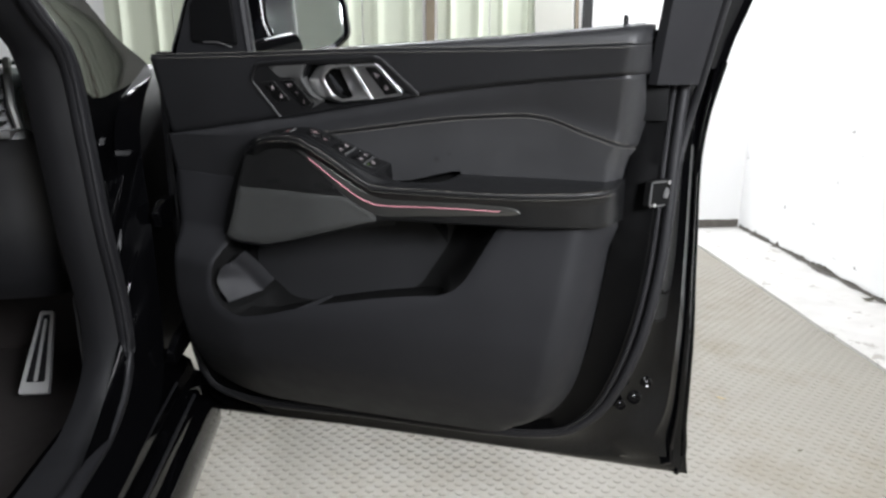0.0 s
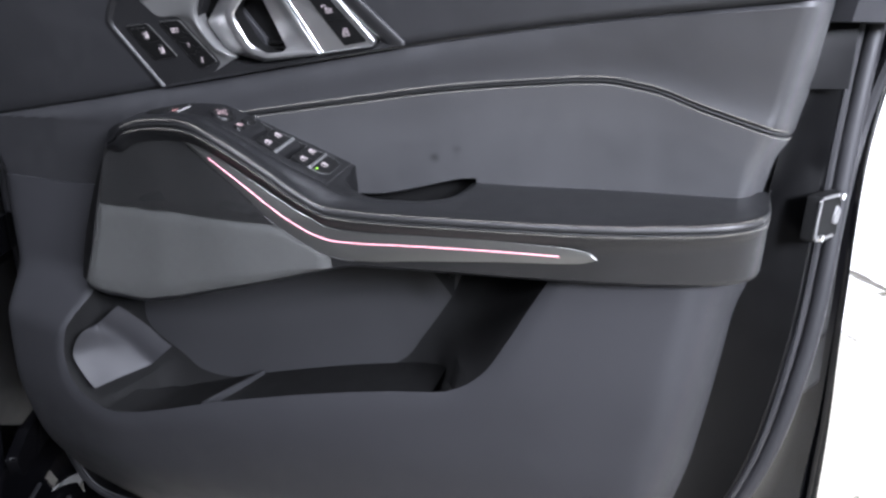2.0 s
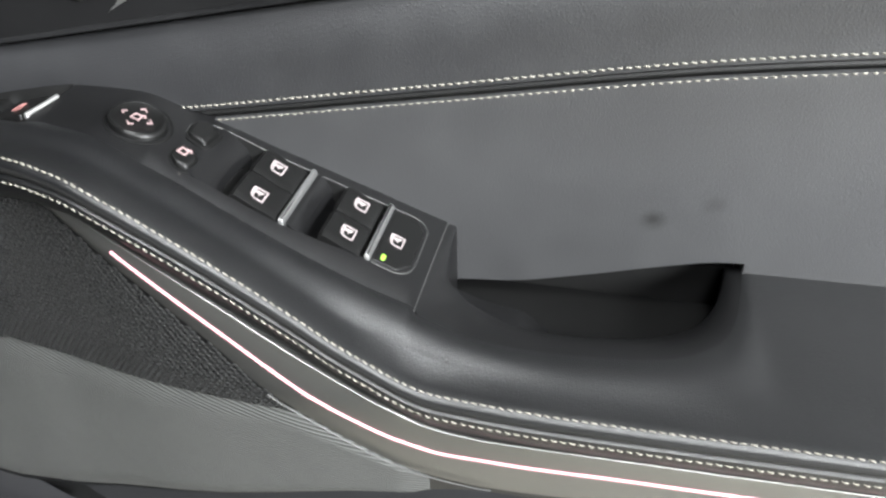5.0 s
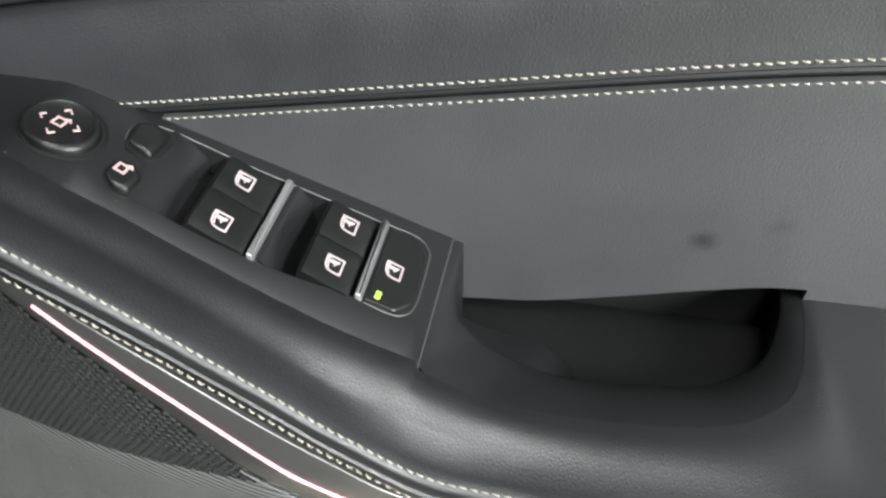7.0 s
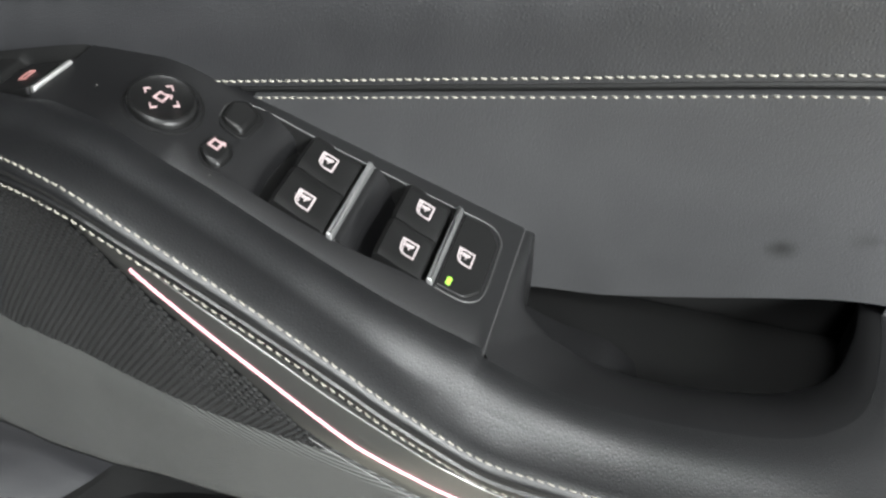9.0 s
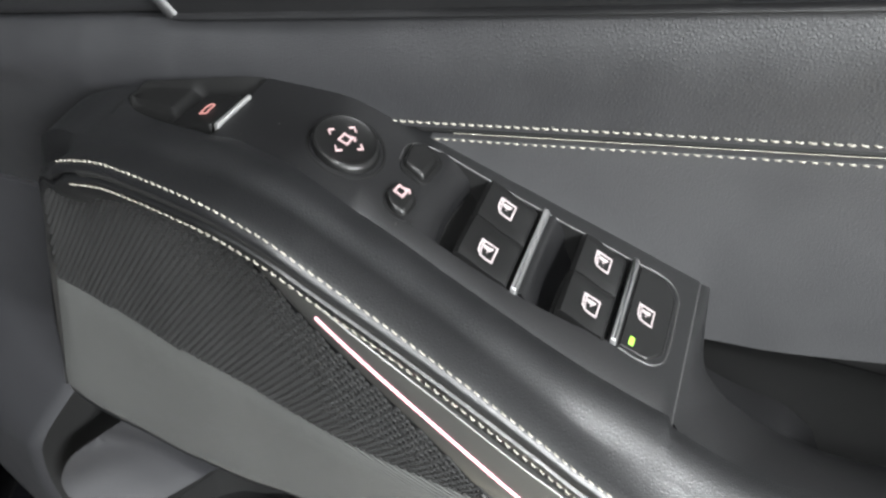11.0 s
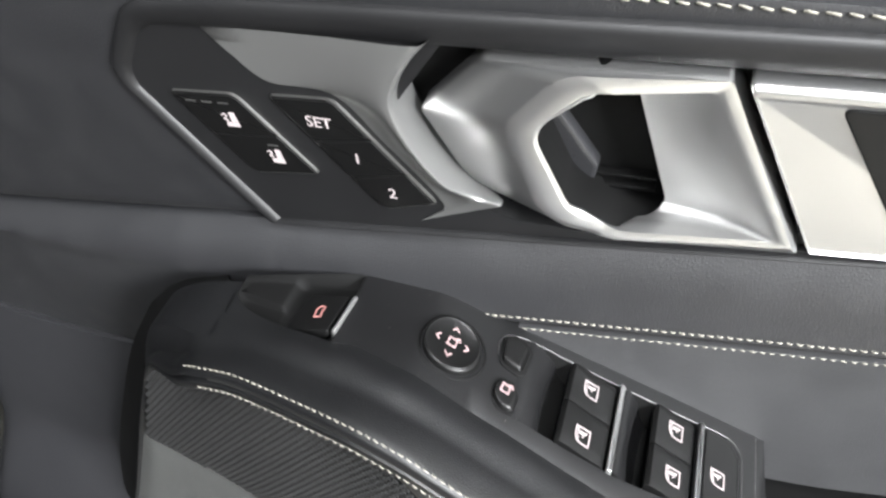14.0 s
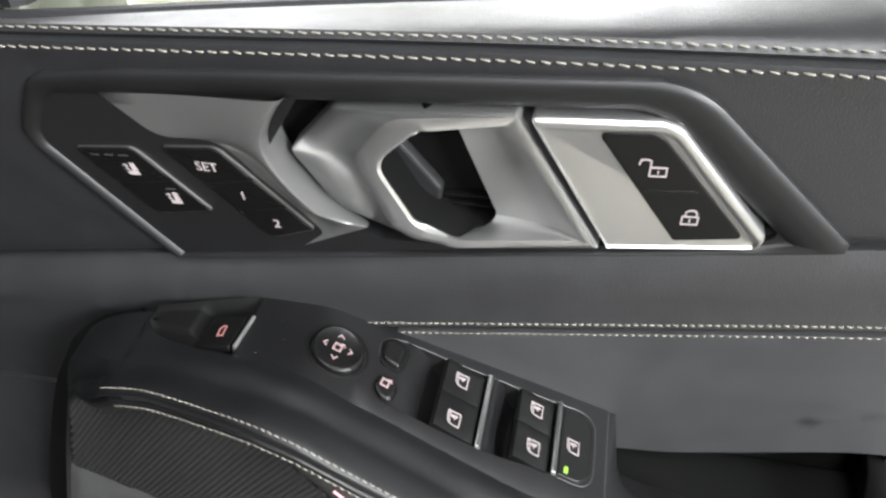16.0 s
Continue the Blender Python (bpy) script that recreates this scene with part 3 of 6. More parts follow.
rows = []
xs = [0.090 + 0.002 * i for i in range(30)] + [0.152 + 0.004 * i for i in range(10)] + [0.1896, 0.1898] + [0.192 + 0.004 * i for i in range(52)] + [0.4002] + [0.402 + 0.0025 * i for i in range(52)] + [0.534 + 0.006 * i for i in range(38)] + [0.762 + 0.0028 * i for i in range(11)]
for x in xs:
    F = arm_front(x)
    back = 0.04
    tip = x < 0.1897
    if tip:
        back = 0.04 - 0.049 * min(1.0, max(0.0, (x - 0.116) / 0.022))
    if 0.1897 < x < 0.4003:
        back = pod_front(x) + 0.004 * min(1.0, max(0.0, (x - 0.24) / 0.01))
    if 0.4003 < x < 0.529:
        back = cup_rim(x)
    U = arm_edge(x)
    zb = min(arm_bottom(x), U - 0.003)
    fade = min(1.0, max(0.0, (x - 0.135) / 0.05))
    fade = fade * fade * (3 - 2 * fade)
    k0 = min(1.0, max(0.12, (U - zb) / 0.05)) * (0.25 + 0.75 * fade)
    yk = F + 0.013
    zk = max(U + 0.0012, top_z(x, yk) - 0.001)
    bulge = 0.0036 * min(1.0, max(0.0, back - yk) / 0.02) * min(1.0, max(0.0, (x - 0.195) / 0.05)) * (1 - 0.55 * min(1.0, max(0.0, (x - 0.40) / 0.06))) * (1 - min(1.0, max(0.0, (x - 0.66) / 0.08)))
    ze = top_z(x, back)
    prof = [(back + 0.0016, ze - 0.012), (back + 0.0016, ze - 0.0022), (back + 0.0008, ze - 0.0008)] if tip else [(back, ze - 0.0012), (back, ze - 0.0008), (back, ze - 0.0004)]
    for k in range(15):
        f = k / 14
        y = back + (yk - back) * f
        prof.append((y, top_z(x, y) * (1 - f * f * f) + zk * f * f * f + bulge * math.sin(math.pi * f) ** 1.2))
    for dy, dz in ((0.0085, 0.0012), (0.0045, 0.0008), (0.0018, 0.0002), (0.0, -0.0008), (-0.0006, -0.0026), (-0.0005, -0.0042), (0.0008, -0.0054), (0.0024, -0.0062),
                   (0.0010, -0.0070), (-0.0002, -0.0084), (0.0000, -0.0108), (0.0012, -0.0140), (0.0032, -0.0175), (0.0052, -0.0205)):
        y = F + dy
        if dz < -0.002:
            dz *= 0.8
        prof.append((y * fade + (face_front(x) + 0.006 + 0.3 * (dy - 0.006)) * (1 - fade), U + dz * k0))
    z1 = U - 0.0225 * k0
    for k in range(9):
        z = z1 + (min(zb, z1 - 0.001) - z1) * k / 8
        prof.append((y_face(x, z), z))
    yb_ = prof[-1][0]
    zb = prof[-1][1]
    prof += [(yb_ + 0.004, zb - 0.003), (0.045, zb - 0.004)]
    rows.append([Vector((x, y, z)) for y, z in prof])
part("armrest", loft(rows), ARMHIDE, door, "padded black leather armrest with a soft sheen")
for dy, dz in ((0.0010, 0.0003), (-0.0010, -0.0080)):
    path = []
    for i in range(150):
        x = (0.186 if dz > 0 else 0.194) + 0.590 * i / 149
        path.append(Vector((x, arm_front(x) + dy, arm_edge(x) + dz)))
    stitches("stitching", path, Vector((0, -0.7, 0.7)) if dz > 0 else Vector((0, -0.95, 0.2)), door, "pale double stitching along the armrest edge", 0.0031, 0.0018, 0.00031 if dz > 0 else 0.00026)

path = []
for i in range(120):
    x = 0.200 + 0.575 * i / 119
    path.append(Vector((x, arm_front(x) + 0.0017, arm_edge(x) - 0.0034)))
part("piping", tube(path, 0.0024, 10), MESHMAT, door, "dark piping between the stitch lines")

# black strip painted as the shaded gap behind the armrest's front end
fl_a = smooth_path([(0.175, 0.000, 1.0478), (0.1507, 0.000, 1.0381), (0.1312, 0.000, 1.0246), (0.1216, 0.000, 1.0113), (0.1072, 0.000, 0.9873), (0.0907, 0.000, 0.9485), (0.073, 0.000, 0.8992), (0.0640, 0.000, 0.8600)], 40)
fl_b = smooth_path([(0.1950, -0.014, 1.0560), (0.176, -0.016, 1.0466), (0.160, -0.018, 1.0287), (0.150, -0.018, 1.0106), (0.1335, -0.018, 0.9738), (0.1200, -0.018, 0.9443), (0.1030, -0.017, 0.9039), (0.0890, -0.016, 0.8600)], 40)
part("armrest_gap_shade", loft([[a + Vector((0, 0.012, 0)), a, a.lerp(b, 0.3) + Vector((0, -0.001, 0)), a.lerp(b, 0.7), b] for a, b in zip(fl_a, fl_b)]), WELL, door, "black strip painted as shade in the gap at the armrest front end")

# grab cup: a broad soft ledge, a sloping step, a hollow painted with shade
NC = 90
outer_c = smooth_path([(0.4014, 0.0245, 0), (0.4014, 0.012, 0), (0.4014, -0.008, 0), (0.4014, -0.030, 0), (0.4016, -0.0395, 0)] + [(x, cup_rim(x), 0) for x in (0.4040, 0.412, 0.428, 0.445, 0.463, 0.478, 0.490, 0.499, 0.507, 0.514, 0.5185, 0.522, 0.5250)] + [(0.5272, 0.020, 0), (0.5287, 0.031, 0)], NC)
inner_c = smooth_path([(0.4048, 0.0245, 0), (0.4052, 0.014, 0), (0.4060, 0.002, 0), (0.4078, -0.0090, 0), (0.4125, -0.0130, 0), (0.4319, -0.0137, 0), (0.4512, -0.0141, 0), (0.4698, -0.0125, 0), (0.490, -0.0090, 0),
                       (0.5060, -0.0038, 0), (0.5130, 0.0030, 0), (0.5171, 0.0118, 0), (0.5203, 0.0220, 0), (0.5220, 0.034, 0)], NC)
rows = []
for f, drop in ((0.0, 0.003), (0.0, 0.0), (0.05, 0.0001), (0.15, 0.0005), (0.3, 0.0014), (0.45, 0.0026), (0.6, 0.0042), (0.75, 0.0061), (0.87, 0.0079), (0.95, 0.0093), (1.0, 0.0110), (1.02, 0.014), (1.03, 0.030), (1.04, 0.055)):
    row = []
    for a, c in zip(outer_c, inner_c):
        p = a.lerp(c, f)
        k = min(1.0, max(0.1, ((a - c).length - 0.004) / 0.026)) if drop < 0.012 else 1.0
        row.append(Vector((p.x, p.y, top_z(a.x, a.y) - drop * k - 0.0002)))
    rows.append(row)
part("grab_cup", loft(rows), PODMAT, door, "soft black grab recess in the armrest")
rows = []
for i in range(30):
    x = 0.4060 + 0.108 * i / 29
    z0 = top_z(x, -0.013) - 0.0130 - 0.6 * max(0.0, x - 0.438) - 6.0 * max(0.0, x - 0.455) ** 2
    rows.append([Vector((x, -0.017 + 0.0205 * k / 6, z0 - 0.0020 * (k / 6) ** 2)) for k in range(7)] + [Vector((x, 0.0042, z0 - 0.0035)), Vector((x, 0.0044, z0 - 0.03))])
part("cup_step", loft(rows), DARK_PLASTIC, door, "narrow inner ledge of the grab recess")
# Near-black sheets that stand for the shade inside the recess
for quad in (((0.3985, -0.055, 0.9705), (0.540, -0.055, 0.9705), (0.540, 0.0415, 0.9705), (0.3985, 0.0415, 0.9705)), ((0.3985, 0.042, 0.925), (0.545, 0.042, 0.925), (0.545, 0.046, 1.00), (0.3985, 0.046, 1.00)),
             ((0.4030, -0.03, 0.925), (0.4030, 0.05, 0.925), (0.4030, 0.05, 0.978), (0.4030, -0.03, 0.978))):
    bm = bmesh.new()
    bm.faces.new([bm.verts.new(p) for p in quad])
    part("cup_shade_sheet", bm, WELL, door, "near-black sheet painted as the shade in the grab recess")

# ---- speaker ----
cloth_top = curve((0.128, 0.960), (0.25, 0.9645), (0.348, 0.9655), (0.360, 0.9630), (0.413, 0.9325))
xa, xb = 0.0855, 0.411
rows = []
for i in range(90):
    u = i / 89
    col = []
    for k in range(15):
        v = k / 14
        xt = 0.1275 + (xb - 0.1275) * u
        xbm = xa + (xb - xa) * u
        zt, zb = cloth_top(xt), arm_bottom(xbm) + 0.004 * (1 - u)
        x = xt * v + xbm * (1 - v)
        z = zt * v + zb * (1 - v)
        edge = min(v, 1 - v, u * 3, (1 - u) * 3)
        col.append(Vector((x, y_face(x, z) - 0.0035 * min(1, edge * 9) - 0.0002, z)))
    rows.append(col)
part("speaker_cloth", loft(rows), CLOTH, door, "grey ribbed speaker cover cloth")

strip_up = curve((0.246, 1.0437), (0.26, 1.0405), (0.272, 1.0358), (0.295, 1.0262), (0.33, 1.0098), (0.368, 0.9888), (0.398, 0.9735), (0.416, 0.9658), (0.435, 0.9637), (0.495, 0.9652), (0.57, 0.9668), (0.628, 0.966), (0.648, 0.962), (0.653, 0.957))
strip_low = curve((0.246, 1.0432), (0.26, 1.0365), (0.2935, 1.0150), (0.328, 0.9920), (0.36, 0.9655), (0.412, 0.9365), (0.433, 0.9343), (0.50, 0.9405), (0.57, 0.947), (0.639, 0.9525), (0.653, 0.957))
mesh_top = curve((0.145, 1.012), (0.165, 1.032), (0.19, 1.0415), (0.22, 1.0450), (0.246, 1.0432), (0.26, 1.0365), (0.2935, 1.0150), (0.328, 0.9920), (0.36, 0.9655))
verts, faces = [], []
pw, ph = 0.0032, 0.0019
for j in range(-2, 64):
    for i in range(0, 100):
        x = 0.125 + pw * (i + (0.5 if j % 2 else 0))
        z = 0.955 + ph * j
        if x > 0.358 or z > mesh_top(x) - 0.0012 or z < cloth_top(x) - 0.001 or x < 0.1285 + (z - 0.96) * 0.33 + 0.002:
            continue
        base = len(verts)
        for scale, d in ((1.0, 0.0), (0.74, 0.0003), (0.72, -0.0007)):
            for k in range(6):
                a = math.pi / 6 + k * math.pi / 3
                px, pz = x + scale * pw / math.sqrt(3) * math.cos(a), z + scale * ph / 1.5 * math.sin(a)
                verts.append((px, y_face(px, pz) - 0.0022 - d, pz))
        for ringno in (0, 1):
            for k in range(6):
                a, b = base + ringno * 6 + k, base + ringno * 6 + (k + 1) % 6
                faces.append((a, b, b + 6, a + 6))
raw("speaker_mesh", verts, faces, MESHMAT, door, "black perforated speaker mesh", kind="stuff")
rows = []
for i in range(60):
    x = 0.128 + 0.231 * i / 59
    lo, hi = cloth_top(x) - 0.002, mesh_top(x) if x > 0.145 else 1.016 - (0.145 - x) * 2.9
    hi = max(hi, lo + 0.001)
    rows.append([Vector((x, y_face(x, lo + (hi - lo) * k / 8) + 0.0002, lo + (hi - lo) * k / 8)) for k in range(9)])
# Black sheet standing for the shade seen through the mesh holes
part("mesh_shade_sheet", loft(rows), VOID, door)

# metal accent strip with its light line
rows = []
for i in range(140):
    x = 0.246 + 0.407 * i / 139
    lo, hi = strip_low(x), strip_up(x)
    col = [Vector((x, y_face(x, hi) + 0.001, hi))]
    for k in range(9):
        v = k / 8
        z = hi + (lo - hi) * v
        bulge = 0.0020 + 0.0012 * math.sin(math.pi * v)
        col.append(Vector((x, y_face(x, z) - bulge, z)))
    col.append(Vector((x, y_face(x, lo) + 0.001, lo)))
    rows.append(col)
part("accent_strip", loft(rows), STRIP, door, "grey brushed metal accent strip below the armrest")
line = curve((0.2942, 1.0220), (0.3273, 1.0018), (0.3632, 0.9782), (0.3818, 0.9664), (0.401, 0.9570), (0.42, 0.9527), (0.44, 0.9527), (0.485, 0.9548), (0.578, 0.9575), (0.622, 0.9578))
path = []
for i in range(120):
    x = 0.2942 + 0.3275 * i / 119
    z = line(x)
    lo, hi = strip_low(x), strip_up(x)
    v = (hi - z) / max(1e-4, hi - lo)
    path.append(Vector((x, y_face(x, z) - 0.0020 - 0.0012 * math.sin(math.pi * min(1, max(0, v))), z)))
part("strip_edge", tube([Vector((x, y_face(x, strip_low(x)) - 0.0036, strip_low(x) + 0.0002)) for x in np.linspace(0.352, 0.436, 50)], 0.0003, 6), EDGE, door, "thin lower edge of the metal strip")
part("strip_edge", tube([Vector((x, y_face(x, strip_up(x)) - 0.0021, strip_up(x) - 0.0003)) for x in np.linspace(0.247, 0.6525, 140)], 0.00036, 6), STRIP, door, "thin bright upper edge of the metal strip")
part("light_line", tube(path, 0.0007, 6), LIGHTLINE, door, "thin glowing pink light line")

# ---- lower panel with its pocket ----
low_y = curve((0.47, 0.085), (0.52, 0.045), (0.58, 0.003), (0.65, -0.030), (0.74, -0.046), (0.80, -0.044), (0.88, -0.036), (0.98, -0.028))
right_x = curve((0.54, 0.65), (0.58, 0.700), (0.64, 0.727), (0.70, 0.743), (0.80, 0.760), (0.90, 0.774), (0.96, 0.782))


def y_low(x, z):
    y = low_y(z)
    y += 0.035 * max(0, (0.12 - x) / 0.18) ** 1.4 if x < 0.12 else 0
    w = min(1.0, max(0.0, (0.15 - x) / 0.055))
    v = min(1.0, max(0.0, (z - 0.80) / 0.07))
    w = w * w * (3 - 2 * w) * v * v * (3 - 2 * v)
    y = y * (1 - w) + 0.019 * w
    if x > 0.10:
        v = min(1.0, max(0.0, (z - arm_bottom(x)) / 0.006))
        y = y * (1 - v) + max(y, 0.012) * v
    d = right_x(z) - x
    y += 0.075 * max(0, 1 - max(0, d) / 0.055) ** 2
    e = x + 0.072
    y += 0.03 * max(0, 1 - max(0, e) / 0.03) ** 2
    return y


outer = [(0.776, 0.95), (0.770, 0.88), (0.757, 0.78), (0.743, 0.70), (0.721, 0.625), (0.676, 0.563), (0.60, 0.533), (0.50, 0.522), (0.38, 0.512), (0.25, 0.504), (0.12, 0.497),
         (0.04, 0.497), (-0.02, 0.513), (-0.058, 0.565), (-0.071, 0.66), (-0.074, 0.76), (-0.074, 0.86), (-0.074, 0.962), (0.05, 0.966), (0.20, 0.967), (0.45, 0.967), (0.65, 0.965)]
opening = [(0.617, 0.938), (0.612, 0.928), (0.592, 0.893), (0.575, 0.862), (0.553, 0.828), (0.520, 0.806), (0.46, 0.796), (0.396, 0.784), (0.33, 0.769), (0.256, 0.750), (0.18, 0.727),
           (0.125, 0.715), (0.085, 0.722), (0.062, 0.740), (0.052, 0.765), (0.054, 0.79), (0.066, 0.825), (0.086, 0.862), (0.12, 0.868), (0.20, 0.88), (0.40, 0.932), (0.55, 0.940)]
NO = 180
po = smooth_path([(x, 0, z) for x, z in outer], NO, True)
pi_ = smooth_path([(x, 0, z) for x, z in opening], NO, True)
rows = []
for k in range(22):
    f = (k / 21)
    row = []
    for a, b in zip(pi_, po):
        p = a.lerp(b, f)
        y = y_low(p.x, p.z)
        if f < 0.08:
            y += 0.004 * (1 - f / 0.08) ** 2
        row.append(Vector((p.x, y, p.z)))
    rows.append(row)
rows.append([Vector((p.x * 1.0, p.y + 0.03, p.z)) for p in rows[-1]])
part("lower_panel", loft(rows, closed=True), SOFT_PLASTIC, door, "grained black plastic lower door panel")
# pocket tub behind the opening
back_pts = [(0.52, 0.945), (0.512, 0.905), (0.500, 0.872), (0.484, 0.845), (0.466, 0.818), (0.448, 0.792), (0.42, 0.776), (0.37, 0.765), (0.30, 0.748), (0.226, 0.732), (0.18, 0.735),
            (0.155, 0.752), (0.135, 0.765), (0.118, 0.776), (0.106, 0.79), (0.104, 0.81), (0.11, 0.84), (0.12, 0.87), (0.15, 0.885), (0.22, 0.90), (0.40, 0.94), (0.47, 0.946)]
pb = smooth_path([(x, 0, z) for x, z in back_pts], NO, True)
rows = []
for k in range(13):
    f = k / 12
    row = []
    for a, b in zip(pi_, pb):
        p = a.lerp(b, f ** 1.2)
        y0 = y_low(a.x, a.z) + 0.004
        y = y0 + (0.048 - y0) * math.sin(f * math.pi / 2) ** 0.8
        sag = 0.035 * math.sin(math.pi * f) if a.z < 0.81 and a.x < 0.53 and a.x > 0.1 else 0
        row.append(Vector((p.x, y, p.z - sag)))
    rows.append(row)
bm = loft(rows, closed=True)
# Pocket wall coloured dark for the shade that falls in it
part("pocket_wall", bm, POCKET_SHADE, door, "inside of the door pocket, darkened for its shade")
rows = []
for k in range(6):
    f = k / 5
    rows.append([Vector((p.x + (0.3 - p.x) * f * 0.999, 0.048, p.z + (0.85 - p.z) * f * 0.999)) for p in pb])
part("pocket_back", loft(rows, closed=True), POCKET, door, "grained plastic back of the door pocket")

lip = curve((0.09, 0.730), (0.125, 0.715), (0.18, 0.727), (0.256, 0.750), (0.33, 0.769), (0.396, 0.784), (0.46, 0.796), (0.52, 0.806))
rows = []
for i in range(40):
    x = 0.112 + 0.385 * i / 39
    z = lip(x) - 0.013 + 0.012 * max(0, (0.15 - x) / 0.04)
    rows.append([Vector((x, y_low(x, lip(x)) + 0.006 + (0.047 - y_low(x, lip(x)) - 0.006) * k / 5, z + 0.004 * (k / 5) ** 3)) for k in range(6)])
# Mat colour taken near-black, so it also carries the pocket's shade
part("pocket_mat", loft(rows), WELL, door, "black rubber mat in the door pocket, deepened for its shade")
bm = bmesh.new()
for x0 in (0.232,):
    box(bm, (x0, -0.030, 0.722), (x0 + 0.003, 0.044, 0.7405), lambda x, y, z: (x + 0.45 * (y + 0.03), y, z + 0.008 * (y > 0)))
part("pocket_rib", bm, PLASTIC, door, "low divider rib in the door pocket")

lip_l = smooth_path([(0.0930, -0.037, 0.7380), (0.0780, -0.038, 0.7600), (0.0700, -0.037, 0.7800), (0.0790, -0.031, 0.8020), (0.0868, -0.0165, 0.8080)], 24)
crest = smooth_path([(0.1282, 0.0180, 0.7480), (0.1200, 0.0135, 0.7580), (0.1080, 0.0060, 0.7767), (0.0980, -0.0040, 0.7930), (0.0880, -0.0150, 0.8085)], 24)
rows = []
for a, c in zip(lip_l, crest):
    run = c - a
    rows.append([a + run * (k / 8) + Vector((0, 0.0025 * math.sin(math.pi * k / 8) ** 2, 0)) for k in range(9)] +
                [c + Vector((0.72 * e, dy, 0.66 * e)) for e, dy in ((0.002, 0.0013), (0.005, 0.0026), (0.009, 0.0034), (0.015, 0.0040), (0.024, 0.0060), (0.034, 0.0110))])
# Lit end of the pocket wall, left paler than the darkened rest
part("pocket_scoop", loft(rows), SOFT_PLASTIC, door, "smooth sloping front end of the door pocket")

# ---- handle unit in the upper trim ----
def on_trim(u, v, h):
    """x, height on the slanted trim face, and how far proud of it."""
    h -= 0.0045
    return Vector((u, -0.3 * (v - 1.095) - 0.958 * h, v - 0.287 * h))


def V2(pts):
    return [Vector(p) for p in pts]


def rings(outlines, place, cap=True):
    """Skin over outlines of equal count at given heights."""
    bm = bmesh.new()
    vs = []
    for pts, hs in outlines:
        vs.append([bm.verts.new(place(p.x, p.y, hs[i] if isinstance(hs, list) else hs)) for i, p in enumerate(pts)])
    n = len(vs[0])
    for a, b in zip(vs, vs[1:]):
        for i in range(n):
            j = (i + 1) % n
            bm.faces.new((a[i], a[j], b[j], b[i]))
    if cap:
        bm.faces.new(vs[-1])
    return bm


def ray_ring(poly, centre, angles):
    """Where rays from the centre cross an outline, one point an angle."""
    out = []
    k = len(poly)
    for a in angles:
        d = Vector((math.cos(a), math.sin(a)))
        best = 0.0
        for m in range(k):
            p, q = poly[m] - centre, poly[(m + 1) % k] - centre
            e = q - p
            den = d.x * e.y - d.y * e.x
            if abs(den) < 1e-12:
                continue
            t = (p.x * e.y - p.y * e.x) / den
            s = (p.x * d.y - p.y * d.x) / den
            if t > 0 and -1e-6 <= s <= 1 + 1e-6:
                best = max(best, t)
        out.append(centre + d * best)
    return out


BEZ = V2([(0.1985, 1.0780), (0.1545, 1.1440), (0.1740, 1.1715), (0.2125, 1.1757), (0.408, 1.1845), (0.4715, 1.1235)])
BEZ_SHARE = (0.25, 0.45, 0.60, 0.70, 1.0, 0.12)


def edge_inset(pts, d, share):
    """The polygon drawn in by its own share of d at each edge (edge i runs from corner i to the next)."""
    k = len(pts)
    area = sum(pts[i].x * pts[(i + 1) % k].y - pts[(i + 1) % k].x * pts[i].y for i in range(k))
    sgn = 1 if area > 0 else -1
    lines = []
    for i in range(k):
        e = (pts[(i + 1) % k] - pts[i]).normalized()
        lines.append((pts[i] + Vector((-e.y, e.x)) * (sgn * d * share[i]), e))
    out = []
    for i in range(k):
        (p, e), (q, g) = lines[i - 1], lines[i]
        den = e.x * g.y - e.y * g.x
        t = ((q.x - p.x) * g.y - (q.y - p.y) * g.x) / den
        out.append(p + e * t)
    return out


def bez_at(d):
    return rounded(edge_inset(BEZ, d, BEZ_SHARE), [0.001, 0.012, 0.018, 0.030, 0.034 - d, 0.001], 10)


bez = bez_at(0)
open_h = rounded([(0.2605, 1.1440), (0.2800, 1.1702), (0.3570, 1.1722), (0.4050, 1.1745), (0.4468, 1.1272), (0.4400, 1.1195), (0.3890, 1.1125), (0.3300, 1.1040), (0.3000, 1.1035), (0.2790, 1.1085)], [0.006, 0.008, 0.02, 0.014, 0.004, 0.004, 0.02, 0.012, 0.01, 0.015], 6)
BC = Vector((0.325, 1.138))
angs = sorted(math.atan2(p.y - BC.y, p.x - BC.x) for p in bez + open_h)
angs = [a for i, a in enumerate(angs) if i == 0 or a - angs[i - 1] > 0.004]
ring_of = lambda poly: ray_ring(poly, BC, angs)
bo = ring_of(open_h)
b3 = ring_of(bez_at(0.0150))
soft_ring = [p.lerp(q, 0.45) for p, q in zip(b3, bo)]
bezel = part("handle_bezel", rings([(ring_of(bez), -0.004), (ring_of(bez), 0.0040), (ring_of(bez_at(0.0010)), 0.0050), (ring_of(bez_at(0.0030)), 0.0056), (ring_of(bez_at(0.0060)), 0.0056), (ring_of(bez_at(0.0090)), 0.0052), (ring_of(bez_at(0.0130)), 0.0044), (ring_of(bez_at(0.0140)), 0.0038), (b3, 0.0033), ([p.lerp(q, 0.06) for p, q in zip(b3, bo)], 0.0033), (soft_ring, 0.0032), (bo, 0.0030), (bo, 0.0022), (bo, -0.013)], on_trim),
             BEZEL, door, "matt black surround of the inner door handle")


